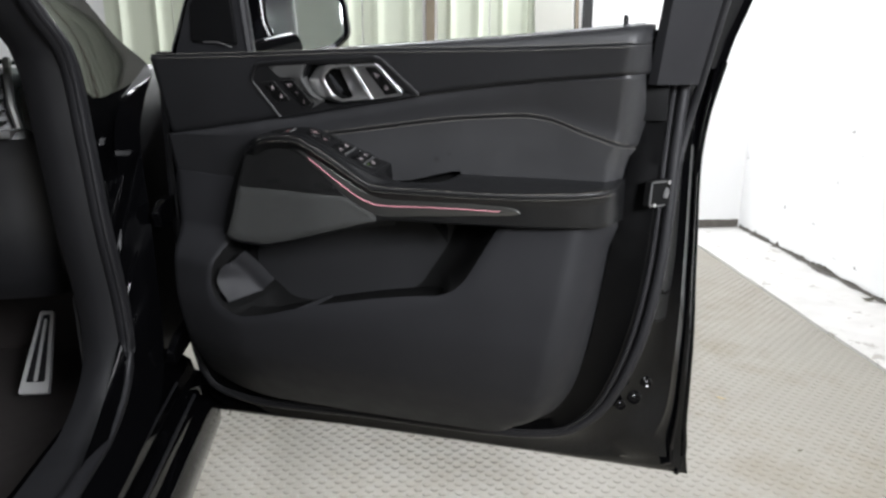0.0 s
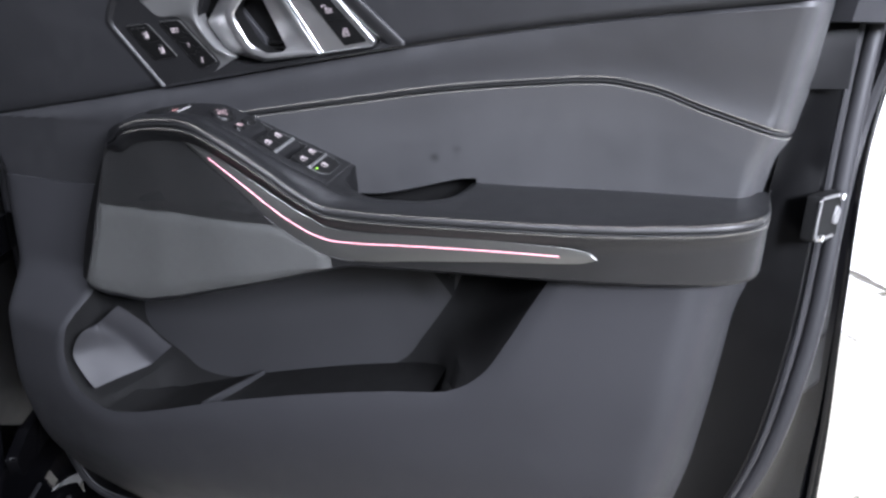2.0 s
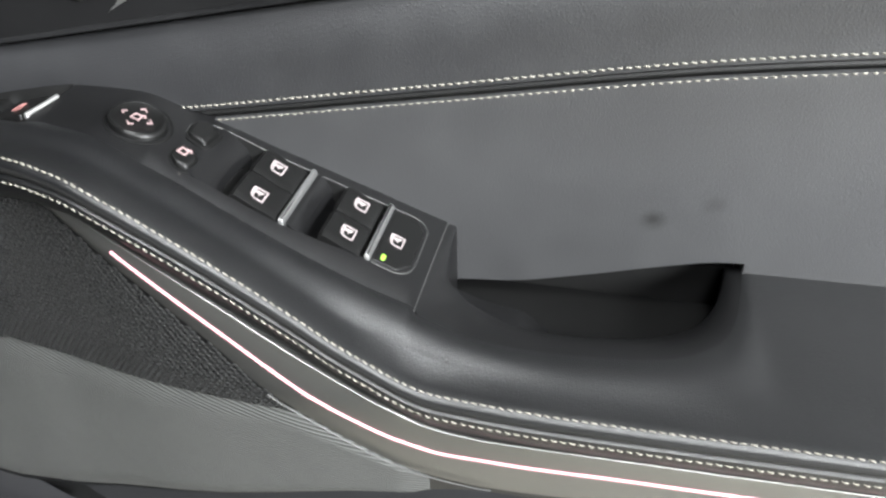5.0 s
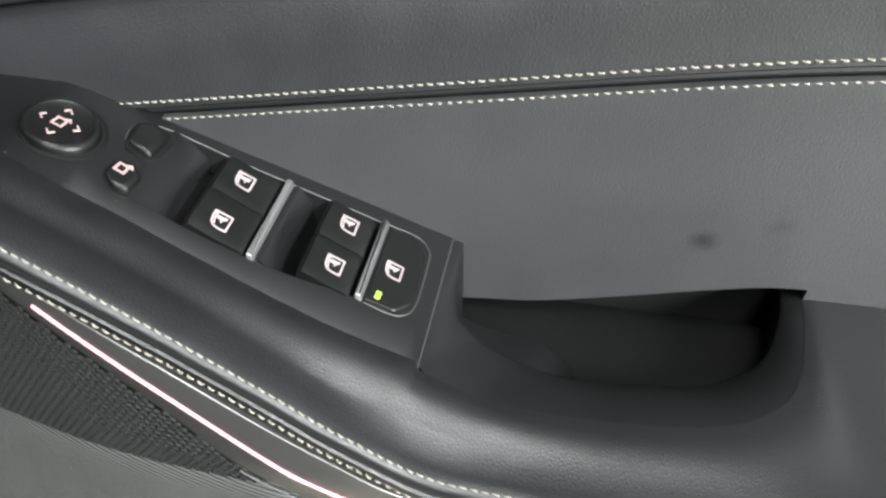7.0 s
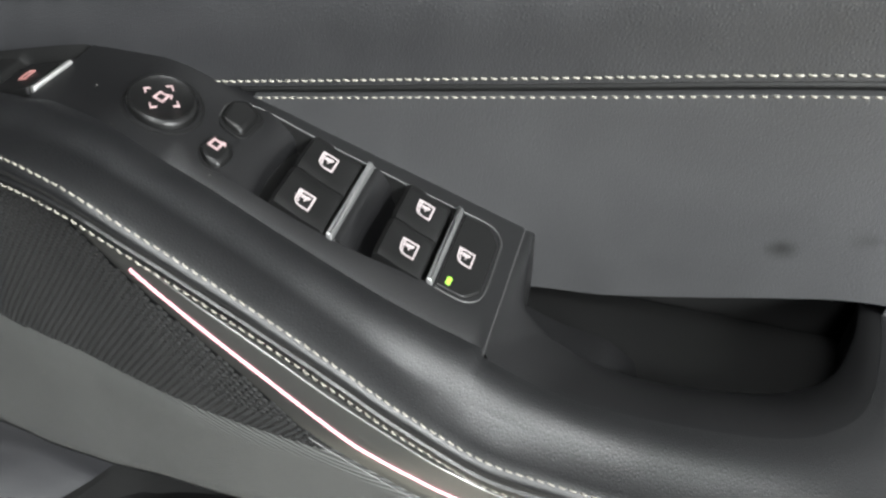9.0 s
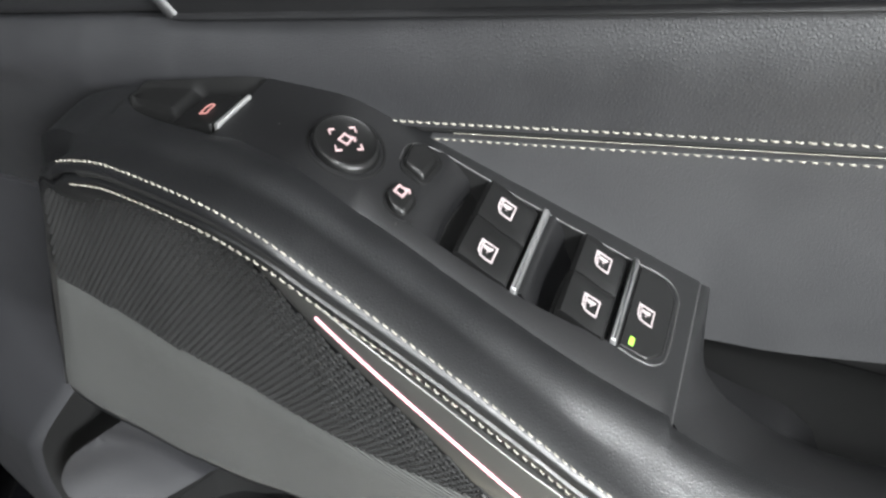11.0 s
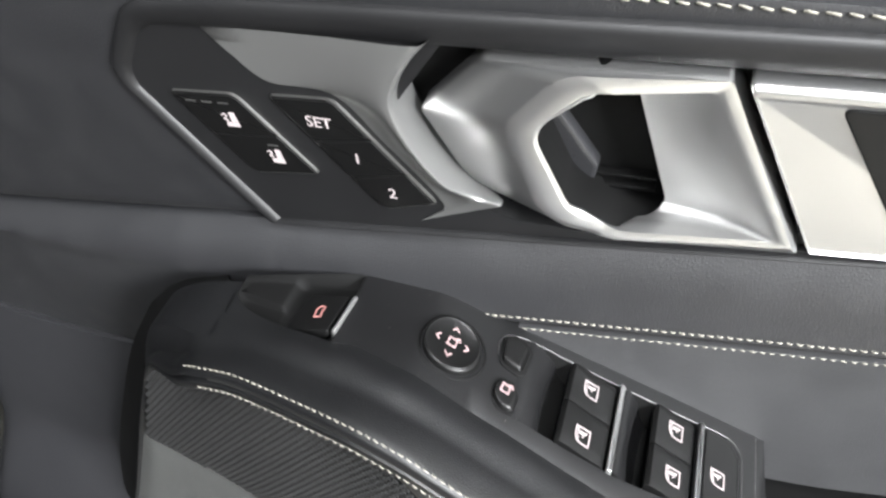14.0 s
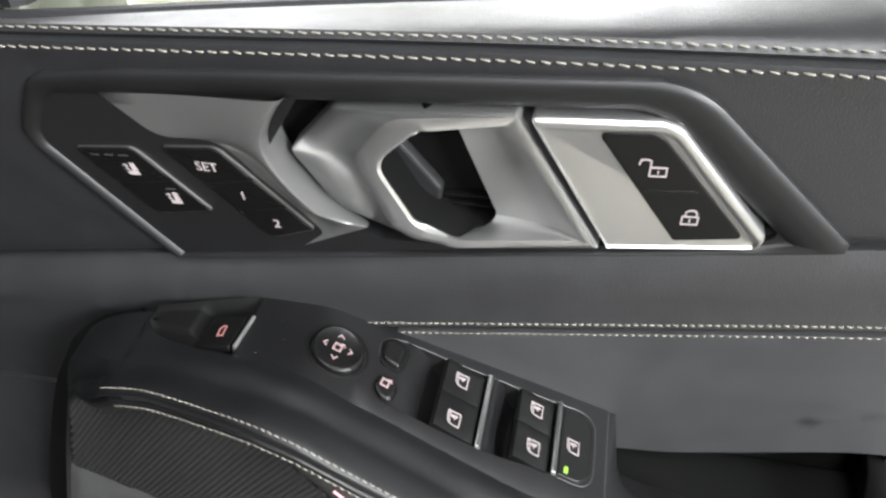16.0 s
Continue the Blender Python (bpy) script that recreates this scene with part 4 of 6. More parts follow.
def six(pts, r, n=10):
    return rounded(pts, r, n)


outer_h = six([(0.2668, 1.1405), (0.2882, 1.1622), (0.3550, 1.1692), (0.3866, 1.1146), (0.3240, 1.1064), (0.2848, 1.1110)], [0.004, 0.008, 0.001, 0.001, 0.018, 0.024])
ridge_h = six([(0.2990, 1.1520), (0.3150, 1.1712), (0.3556, 1.1710), (0.3842, 1.1170), (0.3310, 1.1118), (0.3105, 1.1190)], [0.010, 0.014, 0.001, 0.001, 0.018, 0.018])
rim_h = six([(0.3058, 1.1512), (0.3222, 1.1672), (0.3525, 1.1668), (0.3800, 1.1185), (0.3335, 1.1160), (0.3180, 1.1232)], [0.010, 0.014, 0.002, 0.002, 0.016, 0.014])
hole_h = six([(0.3068, 1.1510), (0.3231, 1.1659), (0.3320, 1.1620), (0.3480, 1.1150), (0.3350, 1.1146), (0.3192, 1.1238)], [0.010, 0.013, 0.005, 0.016, 0.014, 0.013])


def heights(per):
    return [h for h in per for _ in range(11)]


h_rim = heights([0.0137, 0.0136, 0.0076, 0.0074, 0.0112, 0.0136])
h_hole = heights([0.0130, 0.0126, -0.0015, -0.0035, 0.0090, 0.0126])
h_hole = [sum(h_hole[(i + k) % 66] for k in range(-6, 7)) / 13 for i in range(66)]
mids = []
for f, g in ((0.25, 0.42), (0.5, 0.70), (0.75, 0.88)):
    mids.append(([a.lerp(c, f) for a, c in zip(rim_h, hole_h)], [a + (c - a) * g for a, c in zip(h_rim, h_hole)]))
lever = part("door_lever", rings([(outer_h, -0.010), (outer_h, heights([-0.0030, -0.0025, 0.0062, 0.0062, 0.0040, -0.0020])), (inset(outer_h, 0.0006), heights([-0.0022, -0.0015, 0.0070, 0.0070, 0.0050, -0.0012])),
                                  ([a.lerp(c, 0.88) for a, c in zip(outer_h, ridge_h)], heights([0.0112, 0.0112, 0.0078, 0.0076, 0.0104, 0.0112])), ([a.lerp(c, 0.96) for a, c in zip(outer_h, ridge_h)], heights([0.0127, 0.0127, 0.0081, 0.0079, 0.0111, 0.0127])),
                                  (ridge_h, heights([0.0133, 0.0133, 0.0082, 0.0080, 0.0114, 0.0133])),
                                  ([a.lerp(c, 0.5) for a, c in zip(ridge_h, rim_h)], heights([0.0139, 0.0139, 0.0083, 0.0081, 0.0117, 0.0139])),
                                  (rim_h, h_rim)] + mids + [(hole_h, h_hole), (inset(hole_h, -0.0004), [x - 0.0012 for x in h_hole]), (inset(hole_h, -0.0020), [x - 0.0022 for x in h_hole])], on_trim, cap=False), SILVER, bezel, "satin silver inner door lever")
# Added sleeve and floor, near-black for the shade in the lever hole
part("lever_hole_shade", rings([(inset(hole_h, -0.0003), [x - 0.0009 for x in h_hole]), (inset(hole_h, -0.0016), [min(x - 0.003, -0.004) for x in h_hole]), (inset(hole_h, -0.0040), -0.0124)], on_trim, cap=False), WELL, bezel, "black sleeve added as the shade inside the lever hole")
part("lever_well", rings([(inset(open_h, -0.002), -0.0145), (open_h, -0.0125)], on_trim), WELL, bezel, "hollow behind the lever, painted near-black for its shade")
part("latch_block", slab(rounded([(0.2965, 1.1320), (0.2990, 1.1520), (0.3055, 1.1510), (0.3245, 1.1240), (0.3235, 1.1165), (0.3180, 1.1125), (0.3080, 1.1115)], 0.003), -0.012, -0.007, 0.0015, on_trim), PLASTIC, bezel)
for k in range(2):
    part("latch_rib", slab(rounded([(0.3165, 1.1185 - 0.0045 * k), (0.3165, 1.1199 - 0.0045 * k), (0.3430, 1.1209 - 0.0045 * k), (0.3430, 1.1195 - 0.0045 * k)], 0.0003), -0.012, -0.0085, 0.0004, on_trim), SWITCH, bezel)
# flared piece between the buttons and the lever: rises softly, then rolls over its edge
fl_l = smooth_path([(0.1983, 1.1650, 0), (0.2065, 1.1560, 0), (0.2175, 1.1475, 0), (0.2405, 1.1462, 0), (0.2550, 1.1300, 0), (0.2735, 1.1065, 0), (0.2700, 1.0995, 0), (0.2645, 1.0950, 0)], 50)
fl_r = smooth_path([(0.2760, 1.1707, 0), (0.2693, 1.1629, 0), (0.2636, 1.1527, 0), (0.2633, 1.1437, 0), (0.2681, 1.1320, 0), (0.2769, 1.1200, 0), (0.2874, 1.1138, 0), (0.2953, 1.1105, 0)], 50)
rows = []
for i, (a, c) in enumerate(zip(fl_l, fl_r)):
    amp = 0.0050 * min(1, (49 - i) / 14 + 0.15)
    row = []
    for u, k in ((0.0, -0.2), (0.02, 0.0), (0.2, 0.06), (0.4, 0.22), (0.6, 0.48), (0.75, 0.74), (0.86, 0.93), (0.93, 1.0), (0.97, 0.97), (0.99, 0.80), (1.0, 0.45), (1.0, -2.5)):
        p = a.lerp(c, u)
        row.append(on_trim(p.x, p.y, 0.0037 + amp * k))
    rows.append(row)
# Paler than the bezel, painting the light its rising edge catches
part("flared_trim", loft(rows), FLARE, bezel, "flared trim beside the lever, paler to paint the light it catches")

PLATE = V2([(0.3596, 1.1694), (0.4050, 1.1716), (0.4418, 1.1276), (0.4396, 1.1222), (0.3892, 1.1153)])


def plate_at(d):
    return rounded(edge_inset(PLATE, d, (1.0, 1.0, 0.5, 0.3, 0.12)), [0.001, 0.012 - d, max(0.001, 0.004 - d), max(0.001, 0.004 - d), 0.001], 10)


lockb = rounded([(0.3811, 1.1659), (0.4005, 1.1669), (0.4345, 1.1266), (0.4114, 1.1226)], [0.002, 0.008, 0.002, 0.002], 8)
part("lock_plate", rings([(plate_at(d), k) for d, k in ((0, -0.010), (0, 0.0050), (0.0004, 0.0062), (0.0012, 0.0069), (0.0026, 0.0070), (0.0040, 0.0062), (0.0044, 0.0060))], on_trim), SATIN, bezel, "satin silver lock switch plate")
part("lock_button", slab(lockb, 0.004, 0.0068, 0.0006, on_trim), SWITCH, bezel, "black central locking button")


def quad_piece(c, f0, f1, gap=0.0004):
    A, B, C, D = [Vector(p) for p in c]
    return [A.lerp(D, f0 + gap * 10), B.lerp(C, f0 + gap * 10), B.lerp(C, f1 - gap * 10), A.lerp(D, f1 - gap * 10)]


HEAT = [(0.1767, 1.1383), (0.2030, 1.1406), (0.2270, 1.1102), (0.2000, 1.1056)]
MEM = [(0.2168, 1.1423), (0.2400, 1.1442), (0.2713, 1.1056), (0.2512, 1.0982)]
for corners, cuts in ((HEAT, (0, 0.49, 1)), (MEM, (0, 0.36, 0.69, 1))):
    rimp = rounded(corners, [0.001, 0.006, 0.001, 0.006], 5)
    part("button_rim", rings([(inset(rimp, -0.0005), 0.0026), (inset(rimp, -0.0003), 0.0040), (rimp, 0.0041), (inset(rimp, 0.0002), 0.0036)], on_trim), STRIP, bezel)
    part("button_bed", slab(inset(rimp, 0.0001), 0.002, 0.00412, 0.0001, on_trim), WELL, bezel)
    for f0, f1 in zip(cuts, cuts[1:]):
        q = rounded(quad_piece(corners, f0, f1), [0.0008, 0.005 if f0 == 0 else 0.0006, 0.0008, 0.005 if f1 == 1 else 0.0006], 5)
        part("button", slab(inset(q, 0.0003), 0.002, 0.0046, 0.0004, on_trim), SWITCH, bezel)


def letters(text, size, place, at, mat, parent, label=""):
    """Writing in the built-in font, laid on a surface."""
    cu = bpy.data.curves.new("writing", "FONT")
    cu.body, cu.size, cu.align_x, cu.align_y, cu.resolution_u = text, size, "CENTER", "CENTER", 3
    cu.offset = 0.00004
    ob = new("writing", cu)
    bpy.context.view_layer.update()
    me = bpy.data.meshes.new_from_object(ob.evaluated_get(bpy.context.evaluated_depsgraph_get()))
    bpy.data.objects.remove(ob)
    for v in me.vertices:
        v.co = place(at[0] + v.co.x, at[1] + v.co.y, 0)
    me.materials.clear()
    me.materials.append(mat)
    o = new("writing", me)
    o.parent = parent
    return tagged(o, label)


def on_button(u, v, h):
    return on_trim(u, v, 0.00475 + h)


letters("SET", 0.0062, on_button, (0.2334, 1.1346), PRINT, bezel, "white SET lettering")
letters("1", 0.0064, on_button, (0.2447, 1.1212), PRINT, bezel, "white number 1")
letters("2", 0.0064, on_button, (0.2556, 1.1072), PRINT, bezel, "white number 2")


def seat_icon(x, y, k=1.0):
    s = [[(0.0004, 0.0030), (0.0020, 0.0030), (0.0028, -0.0024), (-0.0016, -0.0026), (-0.0018, -0.0014), (0.0006, -0.0010), (0.0004, 0.0030)], [(0.0012, 0.0024), (0.0018, -0.0018), (-0.0010, -0.0020)], [(0.0008, 0.0020), (0.0012, -0.0012)],
         [(-0.0030, 0.0018), (-0.0020, 0.0024), (-0.0012, 0.0016), (-0.0024, 0.0002), (-0.0012, -0.0002)]]
    return [[(x + a * k, y + b * k) for a, b in st] for st in s]


bars("seat_symbol", seat_icon(0.1984, 1.1300), 0.00042, on_button, PRINT, bezel)
bars("seat_symbol", seat_icon(0.2120, 1.1160), 0.00042, on_button, PRINT, bezel)
for k in range(3):
    bars("level_bar", [[(0.1828 + 0.0066 * k, 1.1360 + 0.0004 * k), (0.1864 + 0.0066 * k, 1.1362 + 0.0004 * k)]], 0.0005, on_button, ALU, bezel)
bars("level_bar", [[(0.2104, 1.1210), (0.2140, 1.1213)]], 0.0005, on_button, ALU, bezel)


def lock_icon(x, y, open_):
    w, h = 0.0026, 0.0022
    st = [[(x - w, y - h), (x + w, y - h + 0.0003), (x + w, y + h * 0.7), (x - w, y + h * 0.6), (x - w, y - h)], [(x, y - 0.0008), (x, y)]]
    if open_:
        st.append([(x - w, y + h * 0.6), (x - w, y + h * 1.7), (x - w - 0.001, y + h * 2.0), (x - w - 0.0032, y + h * 1.9), (x - w - 0.0036, y + h * 1.1)])
    else:
        st.append([(x - w * 0.65, y + h * 0.7), (x - w * 0.65, y + h * 1.5), (x - w * 0.3, y + h * 1.9), (x + w * 0.4, y + h * 1.9), (x + w * 0.7, y + h * 1.5), (x + w * 0.7, y + h * 0.7)])
    return st


def on_lock(u, v, h):
    return on_trim(u, v, 0.00685 + h)


bars("lock_symbol", lock_icon(0.4016, 1.1532, True), 0.0005, on_lock, PRINT, bezel)
bars("lock_symbol", lock_icon(0.4151, 1.1335, False), 0.0005, on_lock, PRINT, bezel)
part("lock_groove", slab(rounded([(0.3993, 1.1442), (0.3993, 1.1450), (0.4157, 1.1462), (0.4157, 1.1454)], 0.0003), 0.006, 0.0072, 0.0003, on_trim), SWITCH, bezel)

# ---- switch panel on the armrest ----
def on_pod(u, v, h):
    return Vector((u, v, top_z(u, v) + 0.0006 + h))


well_back = curve((0.309, -0.0005), (0.346, 0.0045), (0.3775, 0.0085))
well_front = curve((0.309, -0.033), (0.346, -0.0315), (0.3775, -0.0265))
X0, X1 = 0.312, 0.3772
xs = [0.2418] + [0.2445 + 0.0045 * i for i in range(15)] + [X0] + [X0 + (X1 - X0) * i / 16 for i in range(1, 17)] + [0.382, 0.387, 0.392, 0.397, 0.4012]
bm = bmesh.new()
cols = []
for x in xs:
    b, f = pod_back(x), pod_front(x)
    wb, wf = (well_back(x), well_front(x)) if x > 0.3 else (b - (b - f) * 0.2, b - (b - f) * 0.75)
    vs = [(b, -0.012), (b, -0.0006), (b - 0.0006, 0.0), (wb, 0), ((wb + wf) / 2, 0), (wf, 0), (f + 0.0006, 0), (f, -0.0006), (f, -0.004)]
    cols.append([bm.verts.new(on_pod(x, y, h)) for y, h in vs])
for i, (a, b) in enumerate(zip(cols, cols[1:])):
    inside = xs[i] >= X0 - 1e-6 and xs[i + 1] <= X1 + 1e-6
    for k in range(8):
        if inside and k in (3, 4):
            continue
        bm.faces.new((a[k], a[k + 1], b[k + 1], b[k]))
end = cols[-1]
low = [bm.verts.new(v.co + Vector((0.0, 0, -0.05))) for v in end]
for k in range(8):
    bm.faces.new((end[k], end[k + 1], low[k + 1], low[k]))
pod = part("switch_panel", bm, PODMAT, door, "matt black switch panel on the armrest")

rows = []
for i in range(18):
    x = X0 + (X1 - X0) * i / 17
    b, f = well_back(x), well_front(x)
    d = 0.002 + 0.012 * min(1, i / 4)
    rows.append([on_pod(x, b, 0), on_pod(x, b - 0.0006, -d), on_pod(x, f + 0.0006, -d), on_pod(x, f, 0)])
# Recess coloured near-black to deepen the shade in it
part("switch_well", loft(rows), WELL, pod, "recess under the window switches, painted near-black for its shade")


def cap_shape(xa, xb, ya, yb_, h, name, label):
    """A rocker cap: curled lip towards its finger edge."""
    rows = []
    for k in range(9):
        f = k / 8
        y = ya + (yb_ - ya) * f
        e = 0.0007 * (1 if k in (0, 8) else 0)
        col = []
        for x, z in ((xa + 0.0012, -0.012), (xa, -0.0045), (xa + 0.0004, -0.0012), (xa + 0.0022, 0.0004), (xa + 0.006, 0.0004), ((xa + xb) / 2 + 0.002, -0.0002), (xb - 0.001, 0.0), (xb, -0.0008), (xb, -0.01)):
            col.append(on_pod(x, y, z + h - e))
        rows.append(col)
    return part(name, loft(rows, caps=True), SWITCH, pod, label)


def window_icon(x, y, k=1.0):
    """Outline of a window pane with a small arrow and bar in it."""
    out = [(-0.0027, 0.0004), (-0.0024, -0.0016), (-0.0014, -0.0029), (0.0002, -0.0033), (0.0027, -0.0033), (0.0027, 0.0031), (-0.0027, 0.0031), (-0.0027, 0.0004)]
    inner = [[(-0.0019, 0.0024), (-0.0019, 0.0000), (-0.0015, -0.0018)], [(-0.0012, 0.0014), (0.0000, 0.0014)], [(-0.0012, 0.0006), (-0.0002, 0.0006)],
             [(0.0002, -0.0004), (0.0002, 0.0014), (0.0014, 0.0016)], [(0.0008, 0.0006), (0.0014, 0.0016)]]
    return [[(x + a * k, y + b * k) for a, b in st] for st in [out]], [[(x + a * k, y + b * k) for a, b in st] for st in inner]


def window_symbol(x, y, h0):
    a, b = window_icon(x, y, 0.95)
    bars("window_symbol", a, 0.00046, icon_on(h0), PRINT, pod)
    bars("window_symbol", b, 0.0004, icon_on(h0), PRINT, pod)


def icon_on(h0):
    return lambda u, v, h: on_pod(u, v, h0 + h)


H = 0.0016
for xa, xb, mid in ((0.3255, 0.3440, -0.0142), (0.3590, 0.3758, -0.0105)):
    f, b = well_front((xa + xb) / 2) + 0.0006, well_back((xa + xb) / 2) - 0.0006
    cap_shape(xa, xb, f, mid - 0.0002, H, "window_switch", "black window switch with a lit symbol")
    cap_shape(xa, xb, mid + 0.0002, b, H, "window_switch", "black window switch with a lit symbol")
for x, y in ((0.3335, -0.0058), (0.3338, -0.0252), (0.3672, -0.0014), (0.3678, -0.0200)):
    window_symbol(x + 0.0014, y, H + 0.0003)
s5 = rounded([(0.3806, -0.0258), (0.3900, -0.0250), (0.3945, -0.0195), (0.3945, 0.0040), (0.3900, 0.0098), (0.3806, 0.0085)], [0.0006, 0.003, 0.003, 0.003, 0.003, 0.0006], 4)
part("child_lock_switch", slab(s5, -0.002, 0.0008, 0.0006, on_pod), SWITCH, pod, "black rear window lock switch")
window_symbol(0.3862, -0.0098, 0.0009)
part("indicator", slab(rounded([(0.3832, -0.0238), (0.3848, -0.0238), (0.3850, -0.0206), (0.3834, -0.0206)], 0.0003), 0.0, 0.0011, 0.0002, on_pod), GREEN, pod, "small green indicator lamp")
for x, y0, y1 in ((0.3464, -0.0318, 0.0049), (0.3788, -0.0268, 0.0092)):
    part("divider_bar", slab(rounded([(x - 0.0010, y0), (x + 0.0010, y0), (x + 0.0010, y1), (x - 0.0010, y1)], 0.0003), -0.008, 0.0022, 0.0008, on_pod), BAR, pod, "grey metal divider bar")
# ramps down to the finger hollows and the thin line framing the switches
for xr0, run, crest in ((0.3085, 0.0150, 0.72), (0.3476, 0.0100, 0.56)):
    rows = []
    for i in range(13):
        f = i / 12
        y0, y1 = well_front(xr0 + 0.004), well_back(xr0 + 0.004)
        y = y0 + (y1 - y0) * f
        bow = 0.0016 * math.sin(math.pi * f)
        rows.append([on_pod(xr0 + run * u - (bow if u > 0.5 * crest else 0.0), y, z) for u, z in ((0.0, 0.0002), (0.12, 0.0007), (0.45 * crest, 0.0002), (0.8 * crest, -0.0016), (crest, -0.0030), (crest + 0.03, -0.0044), (crest + 0.05, -0.0080), (1.0, -0.0135))])
    part("well_ramp", loft(rows), PODMAT, pod, "smooth ramp into the finger hollow")
# Lighter tube drawn as the highlight along the panel's front edge
part("panel_edge", tube([on_pod(x, pod_front(x) - 0.0003, -0.0001) for x in np.linspace(0.243, 0.4010, 60)], 0.00032, 6), EDGE, pod, "thin lighter line painted as the highlight on the panel edge")
part("panel_edge", tube([on_pod(0.4013, pod_front(0.401) + (pod_back(0.401) - pod_front(0.401)) * k / 20, -0.0002) for k in range(21)], 0.00028, 6), EDGE, pod)
edge = [on_pod(x, y, 0.0002) for x, y in [(0.2995, -0.0130), (0.2988, -0.0075), (0.3005, -0.0035), (0.3050, -0.0012)]] + [on_pod(x, well_back(x) + 0.0004, 0.0002) for x in np.linspace(0.31, 0.3775, 12)] + \
       [on_pod(x, y, 0.0002) for x, y in [(0.3860, 0.0105), (0.3915, 0.0102), (0.3950, 0.0065), (0.3957, 0.0), (0.3956, -0.0190), (0.3925, -0.0250), (0.3880, -0.0266), (0.3806, -0.0268)]]
part("edge_line", tube(smooth_path(edge, 160), 0.00026, 6), EDGE, pod, "thin glossy line round the switches")

# mirror knob
def disc(cx, cy, prof, seg=40):
    bm = bmesh.new()
    rr = [[bm.verts.new(on_pod(cx + r * math.cos(2 * math.pi * k / seg), cy + r * math.sin(2 * math.pi * k / seg), h)) for k in range(seg)] for r, h in prof]
    for a, b in zip(rr, rr[1:]):
        for k in range(seg):
            j = (k + 1) % seg
            bm.faces.new((a[k], a[j], b[j], b[k]))
    bm.faces.new(rr[-1])
    return bm


KX, KY = 0.2838, -0.0200
part("knob_socket", disc(KX, KY, [(0.0128, -0.001), (0.0128, 0.0003), (0.0122, 0.0005), (0.0116, -0.0002)]), WELL, pod)
part("mirror_knob", disc(KX, KY, [(0.0108, -0.001), (0.0110, 0.0014), (0.0106, 0.0024), (0.0098, 0.0027), (0.0088, 0.0020), (0.002, 0.0018)]), SWITCH, pod, "round black mirror adjustment knob")
on_knob = icon_on(0.0024)
dx, dy = 0.0058, 0.0058
ar = [[(KX - dx + 0.0009, KY - 0.0011), (KX - dx - 0.0003, KY), (KX - dx + 0.0009, KY + 0.0011)], [(KX + dx - 0.0009, KY - 0.0011), (KX + dx + 0.0003, KY), (KX + dx - 0.0009, KY + 0.0011)],
      [(KX - 0.0011, KY + dy - 0.0009), (KX, KY + dy + 0.0003), (KX + 0.0011, KY + dy - 0.0009)], [(KX - 0.0011, KY - dy + 0.0009), (KX, KY - dy - 0.0003), (KX + 0.0011, KY - dy + 0.0009)]]
bars("arrow_symbol", ar, 0.0005, on_knob, PINKPRINT, pod)


def mirror_icon(x, y, k):
    return [[(x - 0.0016 * k, y - 0.0016 * k), (x + 0.0014 * k, y - 0.0018 * k), (x + 0.0016 * k, y + 0.0012 * k), (x - 0.0012 * k, y + 0.0016 * k), (x - 0.0016 * k, y - 0.0016 * k)],
            [(x + 0.0008 * k, y + 0.0016 * k), (x + 0.0022 * k, y + 0.0022 * k), (x + 0.0026 * k, y + 0.0012 * k)]]


bars("mirror_symbol", mirror_icon(KX, KY, 1.0), 0.00055, on_knob, PINKPRINT, pod)
sel = rounded([(0.3012, -0.0160), (0.3100, -0.0172), (0.3112, -0.0045), (0.3045, -0.0022), (0.3000, -0.0062)], 0.003, 6)
part("selector_socket", slab(inset(sel, -0.0006), -0.003, 0.0010, 0.0002, on_pod), WELL, pod)
part("mirror_selector", slab(inset(sel, 0.0007), -0.002, 0.0032, 0.0014, on_pod), SWITCH, pod, "small black mirror side selector")
fold = rounded([(0.3014, -0.0295), (0.3026, -0.0225), (0.3076, -0.0208), (0.3114, -0.0246), (0.3106, -0.0326), (0.3055, -0.0334)], 0.005, 6)
part("fold_socket", slab(inset(fold, -0.0008), -0.003, 0.0002, 0.0002, on_pod), WELL, pod)
part("mirror_fold_button", slab(inset(fold, 0.0004), -0.002, 0.0026, 0.0013, on_pod), SWITCH, pod, "small black mirror folding button")
bars("mirror_symbol", mirror_icon(0.3060, -0.0262, 0.95), 0.0006, icon_on(0.0027), PINKPRINT, pod)

# boot release: a dished tip of the panel with a back shelf, a tilted switch and its bright edge
tip_floor = curve((0.1900, 0.0004), (0.1920, 0.0022), (0.1960, 0.0036), (0.2140, 0.0044), (0.2170, 0.0058), (0.2380, 0.0052), (0.2395, 0.0030), (0.2408, 0.0))
tip_shelf = curve((0.1900, 0.0004), (0.1930, 0.0012), (0.1985, 0.0014), (0.2120, 0.0022), (0.2175, 0.0058), (0.2380, 0.0052), (0.2395, 0.0030), (0.2408, 0.0))
rows = []
